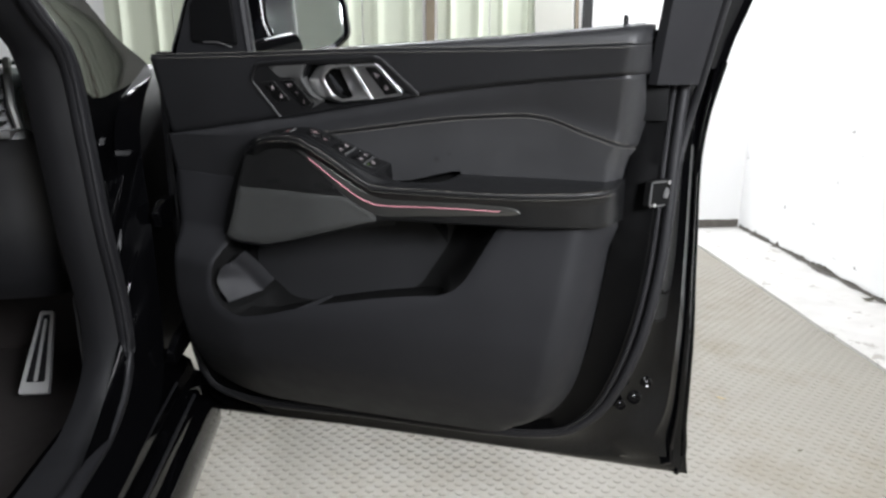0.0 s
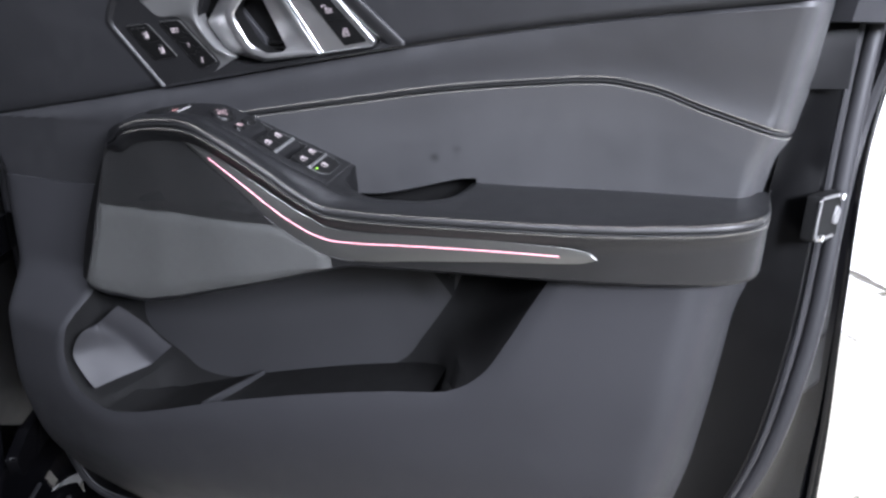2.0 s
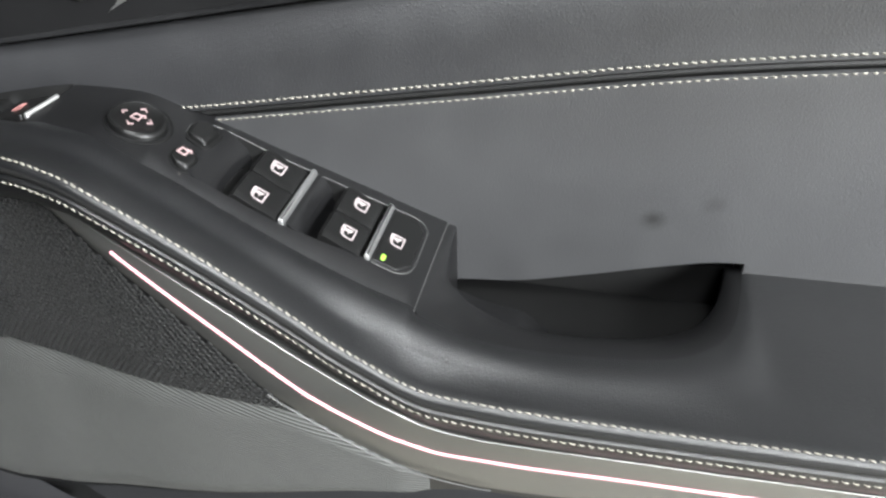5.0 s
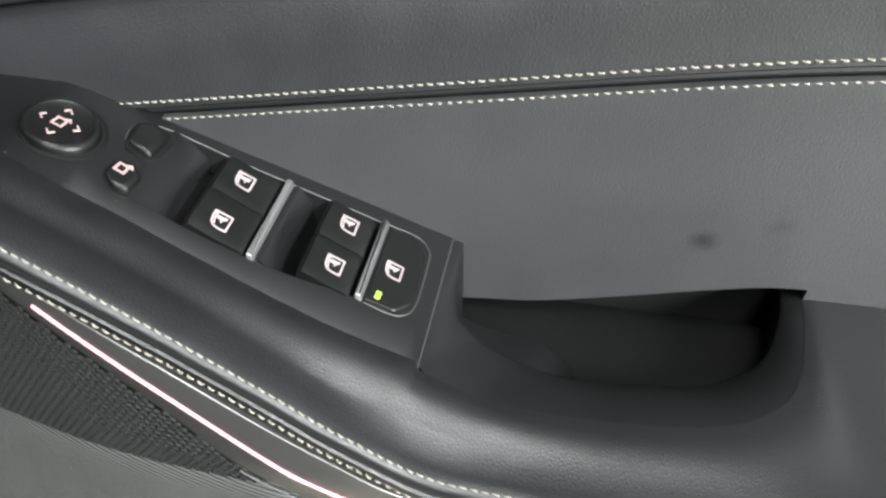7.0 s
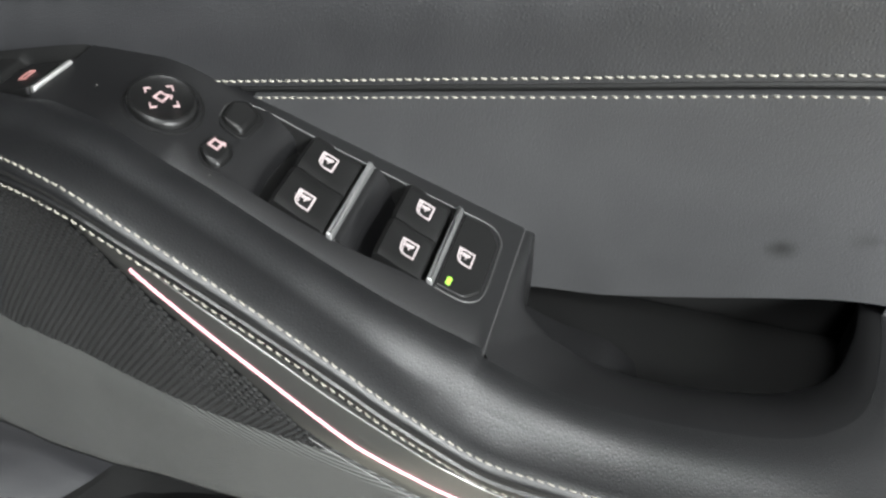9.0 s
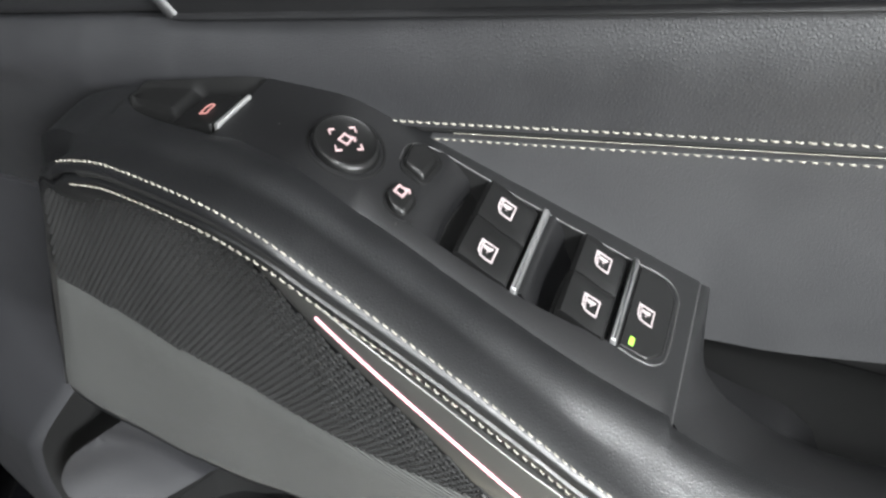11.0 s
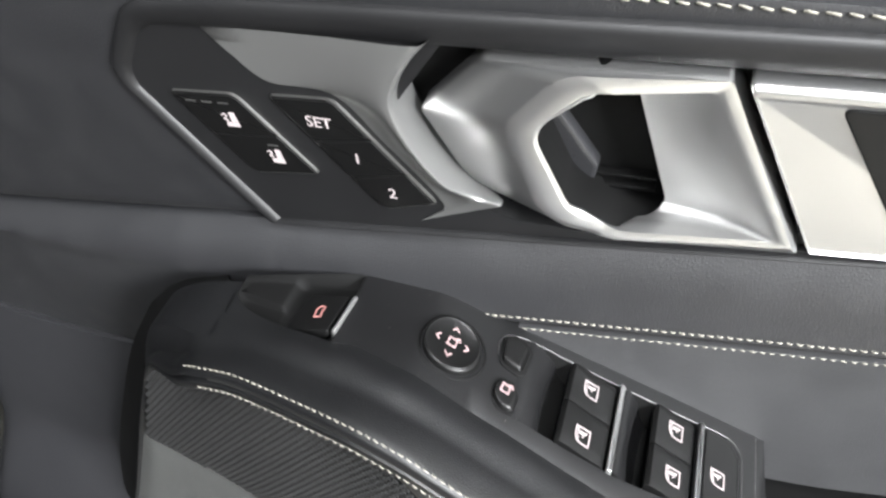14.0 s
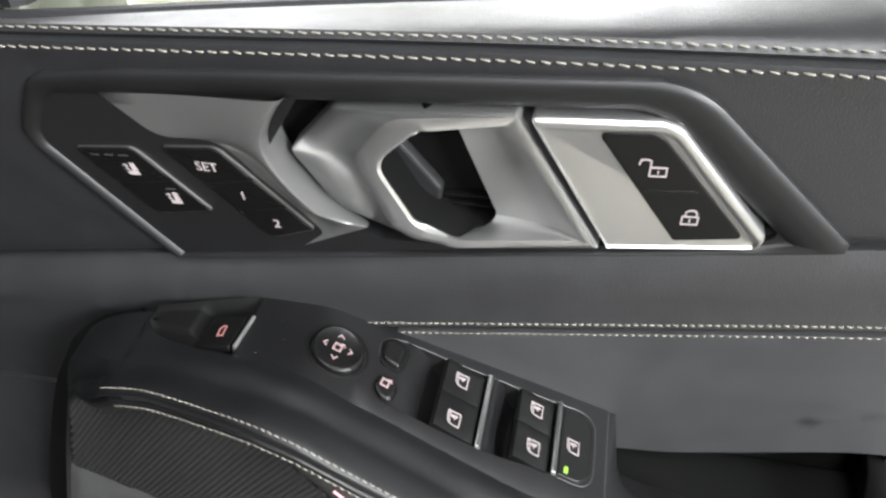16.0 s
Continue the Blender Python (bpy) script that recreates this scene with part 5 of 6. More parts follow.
for i in range(53):
    x = 0.1899 + 0.0001 * i + 0.0519 * (i / 52) - 0.0052 * (i / 52)
    b, f = pod_back(x), pod_front(x)
    col = [on_pod(x, b, -0.012), on_pod(x, b, -0.0006), on_pod(x, b - 0.0005, 0.0)]
    crest = -0.0150 - 0.20 * (x - 0.199)
    for k in range(29):
        y = b - 0.0008 + (f - b + 0.0008) * k / 28
        lip = min(1.0, max(0.0, (b - 0.0012 - y) / 0.0018)) * min(1.0, max(0.0, (y - f) / 0.0009))
        side = min(1.0, max(0.0, (crest - y) / 0.0016))
        d = tip_shelf(x) + (tip_floor(x) - tip_shelf(x)) * side * side * (3 - 2 * side)
        col.append(on_pod(x, y, -0.0004 - d * lip * lip * (3 - 2 * lip)))
    rows.append(col)
# Dish coloured near-black to carry the shade in it
part("boot_recess", loft(rows), WELL, pod, "dished tip of the switch panel, painted near-black for its shade")


def on_boot(u, v, h):
    """The boot switch's tilted face."""
    return on_pod(u, v, h - 0.0030 + 0.0036 * min(1.0, max(0.0, (u - 0.2185) / 0.020)) ** 0.7)


part("boot_switch", slab(rounded([(0.2190, -0.0280), (0.2380, -0.0292), (0.2393, -0.0120), (0.2228, -0.0114)], 0.0012), -0.0035, 0.0, 0.0005, on_boot), SWITCH, pod, "black boot release switch")
part("boot_bar", slab(rounded([(0.2396, -0.0292), (0.2413, -0.0292), (0.2428, -0.0116), (0.2411, -0.0116)], 0.0003), -0.003, 0.0014, 0.0008, on_pod), SILVER, pod, "bright metal edge of the boot switch")
bx, by = 0.2305, -0.0205
bars("boot_symbol", [[(bx - 0.0012, by - 0.0026), (bx - 0.0016, by + 0.0012), (bx - 0.0002, by + 0.0028), (bx + 0.0014, by + 0.0022), (bx + 0.0012, by - 0.0008), (bx + 0.0016, by - 0.0024), (bx - 0.0012, by - 0.0026)]], 0.0005, on_boot, REDPRINT, pod)

# a few specks of dust on the panel
verts, faces = [], []
for k in range(46):
    x = random.uniform(0.25, 0.40)
    f = random.random()
    y = pod_front(x) * (1 - f) + pod_back(x) * f if k % 2 else random.uniform(-0.062, pod_front(x))
    if 0.296 < x < 0.397 and -0.035 < y < 0.012:
        continue
    s = random.uniform(0.00012, 0.00028)
    c = on_pod(x, y, 0.0001) if k % 2 else Vector((x, y, top_z(x, y) + 0.0032))
    if k % 2 == 0:
        continue
    n = len(verts)
    verts += [tuple(c + Vector(d) * s) for d in ((1, 0, 0), (0, 1, 0), (-1, 0.2, 0), (0.1, -1, 0), (0, 0, 1))]
    faces += [(n, n + 1, n + 4), (n + 1, n + 2, n + 4), (n + 2, n + 3, n + 4), (n + 3, n, n + 4)]
raw("dust", verts, faces, THREAD, pod, "tiny pale specks of dust", kind="stuff")

# ---- door shell ----
S_CARD = [(0.806, 0.053, 1.15), (0.795, 0.050, 1.05), (0.768, 0.045, 0.85), (0.742, 0.055, 0.69), (0.690, 0.075, 0.585), (0.60, 0.085, 0.545), (0.30, 0.09, 0.515), (0.03, 0.09, 0.505), (-0.055, 0.08, 0.57), (-0.070, 0.06, 0.80), (-0.066, 0.05, 1.19)]
S_FACE = [(0.8405, 0.0815, 1.15), (0.836, 0.078, 1.05), (0.826, 0.066, 0.85), (0.795, 0.060, 0.69), (0.735, 0.082, 0.565), (0.63, 0.092, 0.515), (0.30, 0.097, 0.488), (0.0, 0.095, 0.472), (-0.085, 0.085, 0.54), (-0.098, 0.07, 0.80), (-0.094, 0.06, 1.19)]
S_SEAL = [(0.8625, 0.109, 1.15), (0.857, 0.106, 1.05), (0.850, 0.097, 0.85), (0.820, 0.094, 0.69), (0.755, 0.104, 0.56), (0.64, 0.108, 0.503), (0.30, 0.112, 0.474), (0.0, 0.110, 0.458), (-0.10, 0.10, 0.53), (-0.115, 0.085, 0.80), (-0.11, 0.08, 1.19)]
S_STEP = [(0.8835, 0.1465, 1.15), (0.879, 0.143, 1.05), (0.884, 0.148, 0.85), (0.884, 0.155, 0.69), (0.868, 0.165, 0.53), (0.78, 0.165, 0.450), (0.30, 0.155, 0.418), (0.0, 0.145, 0.402), (-0.13, 0.13, 0.46), (-0.145, 0.115, 0.80), (-0.14, 0.11, 1.19)]
S_OUT = [(0.930, 0.180, 1.22), (0.897, 0.188, 1.05), (0.903, 0.205, 0.85), (0.912, 0.215, 0.69), (0.916, 0.219, 0.50), (0.926, 0.222, 0.411), (0.30, 0.190, 0.393), (0.0, 0.175, 0.377), (-0.163, 0.162, 0.374), (-0.172, 0.15, 0.80), (-0.165, 0.145, 1.19)]
NS = 120
c0, c1, c2, c3, c4 = [smooth_path(c, NS) for c in (S_CARD, S_FACE, S_SEAL, S_STEP, S_OUT)]
edge_pts = smooth_path(S_OUT[:6], 90)[:-1] + smooth_path(S_OUT[5:9], 130)[:-1] + smooth_path(S_OUT[8:], 60)


def bearing(p):
    return math.atan2(p.x - 0.40, p.z - 0.85) % (2 * math.pi)


c4 = [min(edge_pts, key=lambda q, p=p: abs(bearing(q) - bearing(p))) for p in c3]
for key in (S_OUT[5], S_OUT[8]):
    c4[min(range(NS), key=lambda i: abs(bearing(c3[i]) - bearing(Vector(key))))] = Vector(key)
rows = []
for i in range(NS):
    a, b, c, d, e = c0[i], c1[i], c2[i], c3[i], c4[i]
    n = Vector((0.0, -1, 0))
    rows.append([a + Vector((0, 0.03, 0)), a, a.lerp(b, 0.5) + Vector((0, 0.008, 0)), b, c, c.lerp(d, 0.25) + Vector((0, 0.012, 0)), c.lerp(d, 0.6) + Vector((0, 0.012, 0)), d, d.lerp(e, 0.35) + Vector((0, 0.012, 0)),
                 d.lerp(e, 0.6) + Vector((0, 0.004, 0)), d.lerp(e, 0.92), e, e + Vector((0.0, 0.012, 0)), e.lerp(Vector((0.38, 0.26, 0.8)), 0.03) + Vector((0, 0.03, 0))])
# Same shell paint; this band is darker to carry its shade
part("shut_face", loft([r[:5] for r in rows]), SHUT, door, "shut face between trim and seal, painted black for its shade")
part("door_shell", loft([r[4:] for r in rows]), GLOSS, door, "gloss black painted door shell edge")
part("door_hem", tube([e + Vector((-0.004, -0.003, 0.0)) for e in smooth_path([p for p in c4 if p.x > 0.893 and p.z > 0.405][::2], 90)], 0.0055, 8), GLOSS, door, "rolled gloss black hem of the outer skin")
part("shell_bead", tube([d.lerp(e, 0.55) + Vector((0, 0.002, 0)) for d, e in zip(c3, c4) if e.x > 0.893], 0.004, 8), GLOSS, door)
part("door_seal", tube([c + Vector((0, -0.004, 0)) for c in c2], 0.0095, 10), RUBBER, door, "soft black rubber door seal")
part("inner_seal", tube([b.lerp(c, 0.35) + Vector((0, -0.001, 0)) for b, c in zip(c1, c2)], 0.004, 8), RUBBER, door)
rows = []
for k in range(6):
    f = k / 5
    rows.append([Vector((e.x + (0.38 - e.x) * f * 0.98, 0.255 if k else e.y + 0.012, e.z + (0.8 - e.z) * f * 0.98)) for e in c4])
part("outer_skin", loft(rows), GLOSS, door, "gloss black outer door skin")

# latch
LP = Vector((0.842, 0.061, 0.980))
LX = Vector((0.55, 0.835, 0)).normalized()
LN = Vector((0.835, -0.55, 0)).normalized()


def on_latch(u, v, h):
    return LP + LX * u + Vector((0, 0, v)) + LN * (h + 0.001)


lat = rounded([(-0.026, -0.020), (0.024, -0.022), (0.024, 0.020), (-0.022, 0.020)], 0.003, 4)
latch = part("latch", slab(lat, -0.012, -0.001, 0.001, on_latch), WELL, door, "black door latch with a thin bright steel bracket")
part("latch_bracket", tube([on_latch(u, v, 0.0) for u, v in ((0.020, 0.017), (0.0, 0.018), (-0.019, 0.0185), (-0.022, 0.016), (-0.0235, 0.0), (-0.0245, -0.016), (-0.022, -0.0185), (0.0, -0.0195), (0.012, -0.0195))], 0.0015, 8), BAR, latch, "thin bright steel bracket")
part("latch_hook", slab(rounded([(0.008, -0.008), (0.018, -0.010), (0.022, 0.002), (0.014, 0.009), (0.010, 0.0)], 0.003, 4), -0.008, 0.001, 0.001, on_latch), BAR, latch)
for u, v in ((0.014, 0.0165), (-0.018, -0.0165)):
    part("screw", slab([Vector((u + 0.0035 * math.cos(a * math.pi / 4), v + 0.0035 * math.sin(a * math.pi / 4))) for a in range(8)], 0.0, 0.0048, 0.0008, on_latch), CHROME, latch)

# grommets and a plug near the lower corner
for x, y, z, r in ((0.842, 0.110, 0.640, 0.010), (0.824, 0.112, 0.606, 0.013), (0.800, 0.114, 0.588, 0.011), (0.722, 0.125, 0.520, 0.006)):
    bm = bmesh.new()
    q = (Vector((0.45, -0.9, 0.1))).to_track_quat("Z", "Y").to_matrix()
    prof = ((1.0, 0.0), (1.0, 0.004), (0.8, 0.006), (0.45, 0.0045), (0.2, 0.006))
    vs = [[bm.verts.new(Vector((x, y, z)) + q @ Vector((r * s * math.cos(k * math.pi / 8), r * s * math.sin(k * math.pi / 8), h))) for k in range(16)] for s, h in prof]
    for a, b in zip(vs, vs[1:]):
        for k in range(16):
            bm.faces.new((a[k], a[(k + 1) % 16], b[(k + 1) % 16], b[k]))
    bm.faces.new(vs[-1])
    part("grommet", bm, GLOSS, door, "shiny black grommet in the door shell")

frame_x = curve((1.10, 0.903), (1.13, 0.908), (1.189, 0.921), (1.25, 0.9415), (1.30, 0.959), (1.69, 1.09))
# window post with its plastic cover, lock pin, mirror triangle
post_l = [Vector((0.816 + 0.138 * (z - 1.144), 0.030 - 0.265 * (z - 1.144), z)) for z in (1.144, 1.20, 1.26, 1.40, 1.55, 1.69)]
post_r = [Vector((0.8714 + 0.215 * (z - 1.143), 0.095 - 0.300 * (z - 1.143), z)) for z in (1.143, 1.20, 1.26, 1.40, 1.55, 1.69)]
rows = []
for a, b in zip(post_l, post_r):
    side = (b - a).normalized()
    out = Vector((side.y, -side.x, 0)).normalized()
    rows.append([a + Vector((-0.004, 0.03, 0)), a - out * 0.004, a + out * 0.012 + side * 0.003, a.lerp(b, 0.35) + out * 0.017, a.lerp(b, 0.75) + out * 0.018, b + out * 0.016 - side * 0.003, b + out * 0.010, b + Vector((-0.004, 0.03, 0))])
part("window_post", loft(rows, closed=True, caps=True), SOFT_PLASTIC, door, "dark grey plastic cover of the window post")
part("post_foot", loft([[Vector((0.782, 0.047, z)), Vector((0.800, 0.0485, z)), Vector((0.842, 0.066, z)), Vector((0.842, 0.078, z)), Vector((0.782, 0.060, z))] for z in (1.09, 1.15, ledge(0.79) - 0.006)], closed=True, caps=True), SHUT, door)
part("post_seal", tube(smooth_path([(0.8585, 0.100, 0.93), (0.8635, 0.1065, 1.02), (0.871, 0.110, 1.075)] + [b + Vector((0.007, 0.012, -0.03)) for b in post_r], 60), 0.006, 8), RUBBER, door, "black rubber lip beside the window post")
rows = []
for k in range(8):
    f = k / 7
    z = 1.13 + 0.56 * f
    sh = -0.055 * f
    rows.append([Vector((x - 0.928 + frame_x(z), y + sh, z)) for x, y in [(0.880, 0.125), (0.890, 0.135), (0.905, 0.17), (0.928, 0.185), (0.915, 0.2), (0.885, 0.16)]])
part("window_frame", loft(rows, closed=True, caps=True), GLOSS, door, "gloss black window frame")
part("lock_pin", tube([Vector((0.779, 0.013, z)) for z in (1.205, 1.222, 1.236, 1.240)], lambda t: 0.0034 if t < 0.8 else 0.0022, 12), DARK_PLASTIC, door, "small black door lock pin")
part("pin_collar", tube([Vector((0.779, 0.013, z)) for z in (1.205, 1.219, 1.2225)], 0.0075, 14), PLASTIC, door)
tri_out = rounded([(-0.048, 1.180), (0.118, 1.178), (0.110, 1.36), (0.085, 1.36), (0.0, 1.275)], 0.01, 4)


def on_sail(u, v, h):
    return Vector((u, 0.045 - h - 0.10 * (v - 1.18), v))


sail = part("mirror_triangle", slab(tri_out, -0.02, 0.006, 0.003, on_sail), PLASTIC, door, "dark plastic mirror triangle with a tweeter cover")
tw = rounded([(0.000, 1.207), (0.060, 1.206), (0.100, 1.200), (0.098, 1.33), (0.078, 1.335), (0.010, 1.272)], 0.008, 4)
part("tweeter_cover", slab(tw, 0.004, 0.012, 0.003, on_sail), DARK_PLASTIC, sail)
part("tweeter_edge", tube([on_sail(u, v, 0.0125) for u, v in ((0.03, 1.206), (0.058, 1.206), (0.072, 1.203), (0.090, 1.197))], 0.0012, 6), SILVER, sail)
part("sail_post", tube([Vector((0.118, 0.045, 1.18)), Vector((0.113, 0.033, 1.30)), Vector((0.106, 0.02, 1.42))], 0.008, 8), RUBBER, door)
part("front_frame", tube([Vector((-0.075, 0.09, 1.10)), Vector((-0.06, 0.08, 1.19)), Vector((-0.02, 0.075, 1.27)), Vector((0.08, 0.07, 1.40))], 0.022, 10), GLOSS, door, "gloss black front window frame")
part("frame_seal", tube([Vector((-0.045, 0.06, 1.185)), Vector((-0.012, 0.055, 1.26)), Vector((0.07, 0.05, 1.375))], 0.006, 8), CHROME, door)

# outside mirror
MC = Vector((0.068, 0.33, 1.258))
MN = Vector((0.40, -0.91, 0.0)).normalized()
MX = Vector((0.91, 0.40, 0)).normalized()
MU = MX.cross(MN).normalized() * -1
if MU.z < 0:
    MU = -MU


def on_mirror(u, v, h):
    return MC + MX * u + MU * v + MN * h


gl = rounded([(-0.096, 0.085), (-0.088, -0.005), (-0.068, -0.055), (-0.045, -0.065), (-0.012, -0.066), (0.050, -0.053), (0.079, -0.028), (0.072, 0.03), (0.045, 0.085)], [0.02, 0.06, 0.02, 0.01, 0.02, 0.02, 0.02, 0.03, 0.03], 6)
hs = inset(gl, -0.012)
mir = part("outside_mirror", rings([(inset(hs, 0.03), -0.10), (inset(hs, 0.008), -0.07), (hs, -0.03), (hs, -0.004), (inset(hs, 0.004), 0.002), (inset(hs, 0.009), 0.0)], on_mirror), GLOSS, door, "gloss black outside mirror housing")
part("mirror_glass", slab(inset(gl, 0.001), -0.003, 0.001, 0.0006, on_mirror), GLASS_MIRROR, mir, "clean mirror glass")
part("mirror_arm", tube([Vector((-0.02, 0.20, 1.17)), Vector((0.0, 0.26, 1.19)), Vector((0.03, 0.33, 1.205))], 0.03, 10), GLOSS, mir)


part("mirror_base", slab(rounded([(-0.175, -0.075), (-0.172, 0.12), (-0.085, 0.12), (-0.098, 0.02), (-0.075, -0.058)], 0.015, 5), -0.06, -0.012, 0.01, on_mirror), GLOSS, mir, "gloss black foot of the outside mirror")


def y_belt(x):
    return y_up(x, padstitch(x)) - 0.002 + ledge_w(x)


part("window_gasket", tube([Vector((x, y_belt(x) + 0.004, ledge(x) - 0.003)) for x in np.linspace(-0.05, 0.806, 30)], 0.0045, 8), RUBBER, door, "black rubber window gasket")
part("window_channel", loft([[Vector((x, y_belt(x) + 0.004, ledge(x) - 0.008)), Vector((x, y_belt(x) + 0.02, ledge(x) - 0.03)), Vector((x, 0.10, 1.12)), Vector((x, 0.16, 1.085)), Vector((x, 0.24, 1.05))] for x in np.linspace(-0.06, 0.803, 24)]), GLOSS, door)

# ---- the car round the door opening ----
car = thing("car", "black car body with its door opening, sill and dashboard", "car", (0, 0, 0))
CO = Vector((-0.13, 0.12, 0))
CA = Vector((0.465, -0.885, 0)).normalized()
CN = Vector((-0.885, -0.465, 0)).normalized()


def on_car(a, b, z):
    """a: towards the rear along the body side, b: into the cabin."""
    return CO + CA * a + CN * b + Vector((0, 0, z))


# sill and its steps
prof = [(0.10, 0.20), (0.02, 0.24), (-0.012, 0.30), (-0.016, 0.36), (-0.006, 0.392), (0.012, 0.405), (0.018, 0.428), (0.040, 0.445), (0.046, 0.470), (0.075, 0.490), (0.10, 0.50), (0.16, 0.505), (0.20, 0.50), (0.22, 0.44), (0.24, 0.38)]
rows = [[on_car(a, b, z) for b, z in prof] for a in np.linspace(-0.12, 1.9, 24)]
part("sill", loft(rows), GLOSS, car, "gloss black stepped door sill")
part("sill_ridge", tube([on_car(a, 0.016, 0.432) for a in np.linspace(0.0, 1.8, 12)], 0.004, 6), RUBBER, car)
part("sill_ridge", tube([on_car(a, 0.046, 0.474) for a in np.linspace(0.02, 1.8, 12)], 0.003, 6), RUBBER, car)


def on_sill(a, b, h):
    return on_car(a, b, 0.505 + h)


scuff = part("scuff_plate", slab(rounded([(0.285, 0.138), (1.0, 0.140), (1.0, 0.176), (0.285, 0.166)], 0.012, 5), -0.002, 0.006, 0.002, on_sill), DARK_PLASTIC, car, "dark sill plate with plain pale bars")
for k in range(5):
    part("plate_bar", slab(rounded([(0.405 + 0.020 * k, 0.146), (0.417 + 0.020 * k, 0.146), (0.417 + 0.020 * k, 0.168), (0.405 + 0.020 * k, 0.168)], 0.001, 2), 0.004, 0.0072, 0.0005, on_sill), PEDAL, scuff)

# pillar, opening seal
seal_pts = [(0.62, 0.10, 1.46), (0.429, 0.08, 1.257), (0.346, 0.07, 1.181), (0.311, 0.07, 1.047), (0.284, 0.07, 0.899), (0.240, 0.07, 0.728), (0.245, 0.072, 0.617), (0.33, 0.08, 0.545), (0.48, 0.085, 0.525), (1.4, 0.085, 0.525)]
sp = smooth_path([on_car(*p) for p in seal_pts], 70)
seal = part("opening_seal", tube(sp, 0.014, 10), RUBBER, car, "ribbed black rubber seal round the door opening")
for off in (0.012, -0.012):
    part("seal_rib", tube([p + CA * off - CN * 0.008 for p in sp], 0.0045, 8), RUBBER, seal)
rows = []
outer_p = [(0.46, 0.12, 1.43), (0.143, 0.10, 1.277), (0.015, 0.09, 1.213), (-0.115, 0.07, 1.155), (0.02, 0.05, 1.10), (0.15, 0.03, 1.03), (0.137, 0.03, 0.88), (0.137, 0.03, 0.65), (0.17, 0.03, 0.56), (0.30, 0.03, 0.50), (1.0, 0.03, 0.48)]
op = smooth_path([on_car(*p) for p in outer_p], 70)
for p, q in zip(op, sp):
    rows.append([p + CN * 0.05 - CA * 0.01, p + CN * 0.012 - CA * 0.004, p, p.lerp(q, 0.35) + CN * 0.018, p.lerp(q, 0.7) + CN * 0.02, q, q + CN * 0.03 + CA * 0.01])
part("upper_pillar", loft(rows[:20]), GLOSS, car, "gloss black front roof pillar")
part("pillar", loft(rows[19:]), GLOSS, car, "gloss black painted front pillar and jamb")
rows = []
for q, a in zip(sp, np.linspace(0, 1, len(sp))):
    rows.append([q + CN * 0.004 + CA * 0.006, q + CN * 0.03 + CA * 0.012, q + CN * 0.06 + CA * 0.004, q + CN * 0.085 - CA * 0.02])
part("pillar_trim", loft(rows[:46]), PLASTIC, car, "dark plastic inner pillar trim")
part("wing", loft([[on_car(a, -0.03, z) for z in np.linspace(0.30, 1.05, 10)] for a in (-1.2, -0.6, -0.14)]), GLOSS, car, "gloss black front wing")
# hinge with its bolt
for z in (0.885, 0.60):
    hz = part("hinge", slab(rounded([(-0.03, -0.025), (0.16, -0.02), (0.17, 0.01), (0.12, 0.025), (-0.03, 0.022)], 0.006, 3), -0.008, 0.008, 0.003, lambda u, v, h, z=z: on_car(u, 0.012 + h, z + v)), GLOSS, car, "black steel door hinge with bright bolts")
    part("bolt", slab([Vector((0.03 + 0.009 * math.cos(k * math.pi / 3), 0.009 * math.sin(k * math.pi / 3))) for k in range(6)], 0.0, 0.02, 0.002, lambda u, v, h, z=z: on_car(u, -0.002 - h, z + v)), STEEL, hz)
part("check_strap", tube([on_car(0.03, 0.01, 0.80), on_car(0.01, -0.05, 0.80), Vector((-0.07, 0.09, 0.80))], 0.008, 6), STEEL, car)

# dashboard end, vent, footwell
rows = []
for a, b0 in ((-0.9, 0.05), (-0.4, 0.12), (-0.1, 0.17), (0.10, 0.185), (0.18, 0.20), (0.22, 0.26), (0.24, 0.5), (0.24, 1.3)):
    dz = 0.02 if a > 0 else 0.0
    rows.append([on_car(a - 0.06, b0 + 0.05, 1.16), on_car(a - 0.02, b0 + 0.02, 1.15), on_car(a, b0, 1.11), on_car(a + 0.01, b0, 1.04), on_car(a - 0.02, b0, 1.00), on_car(a - 0.03, b0 + 0.005, 0.90), on_car(a - 0.06, b0 + 0.01, 0.78), on_car(a - 0.16, b0 + 0.02, 0.70)])
part("dashboard", loft(rows), PLASTIC, car, "dark grained plastic dashboard end")
for k in range(4):
    part("vent_slat", loft([[on_car(0.232 + 0.012 * f, 0.225 + 0.15 * f, 1.068 + 0.018 * k + d) for d in (0, 0.005)] + [on_car(0.218 + 0.012 * f, 0.225 + 0.15 * f, 1.073 + 0.018 * k)] for f in (0, 0.5, 1)], closed=True, caps=True), DARK_PLASTIC, car)
part("vent_frame", tube([on_car(*p) for p in ((0.26, 0.32, 1.05), (0.238, 0.215, 1.052), (0.226, 0.205, 1.062), (0.232, 0.21, 1.10), (0.215, 0.215, 1.16), (0.20, 0.22, 1.175))], 0.007, 8), SILVER, car, "bright metal frame of the air vent")
part("dash_facet", loft([[on_car(0.205, 0.190, 1.128), on_car(0.228, 0.198, 1.13)], [on_car(0.170, 0.184, 1.075), on_car(0.222, 0.196, 1.062)], [on_car(0.150, 0.182, 1.048), on_car(0.205, 0.19, 1.05)]]), SILVER, car)
rows = [[on_car(a, b, z) for b, z in ((0.20, 0.44), (0.26, 0.40), (0.5, 0.385), (0.9, 0.385), (1.2, 0.45))] for a in (-0.55, -0.3, 0.0, 0.4, 1.6)]
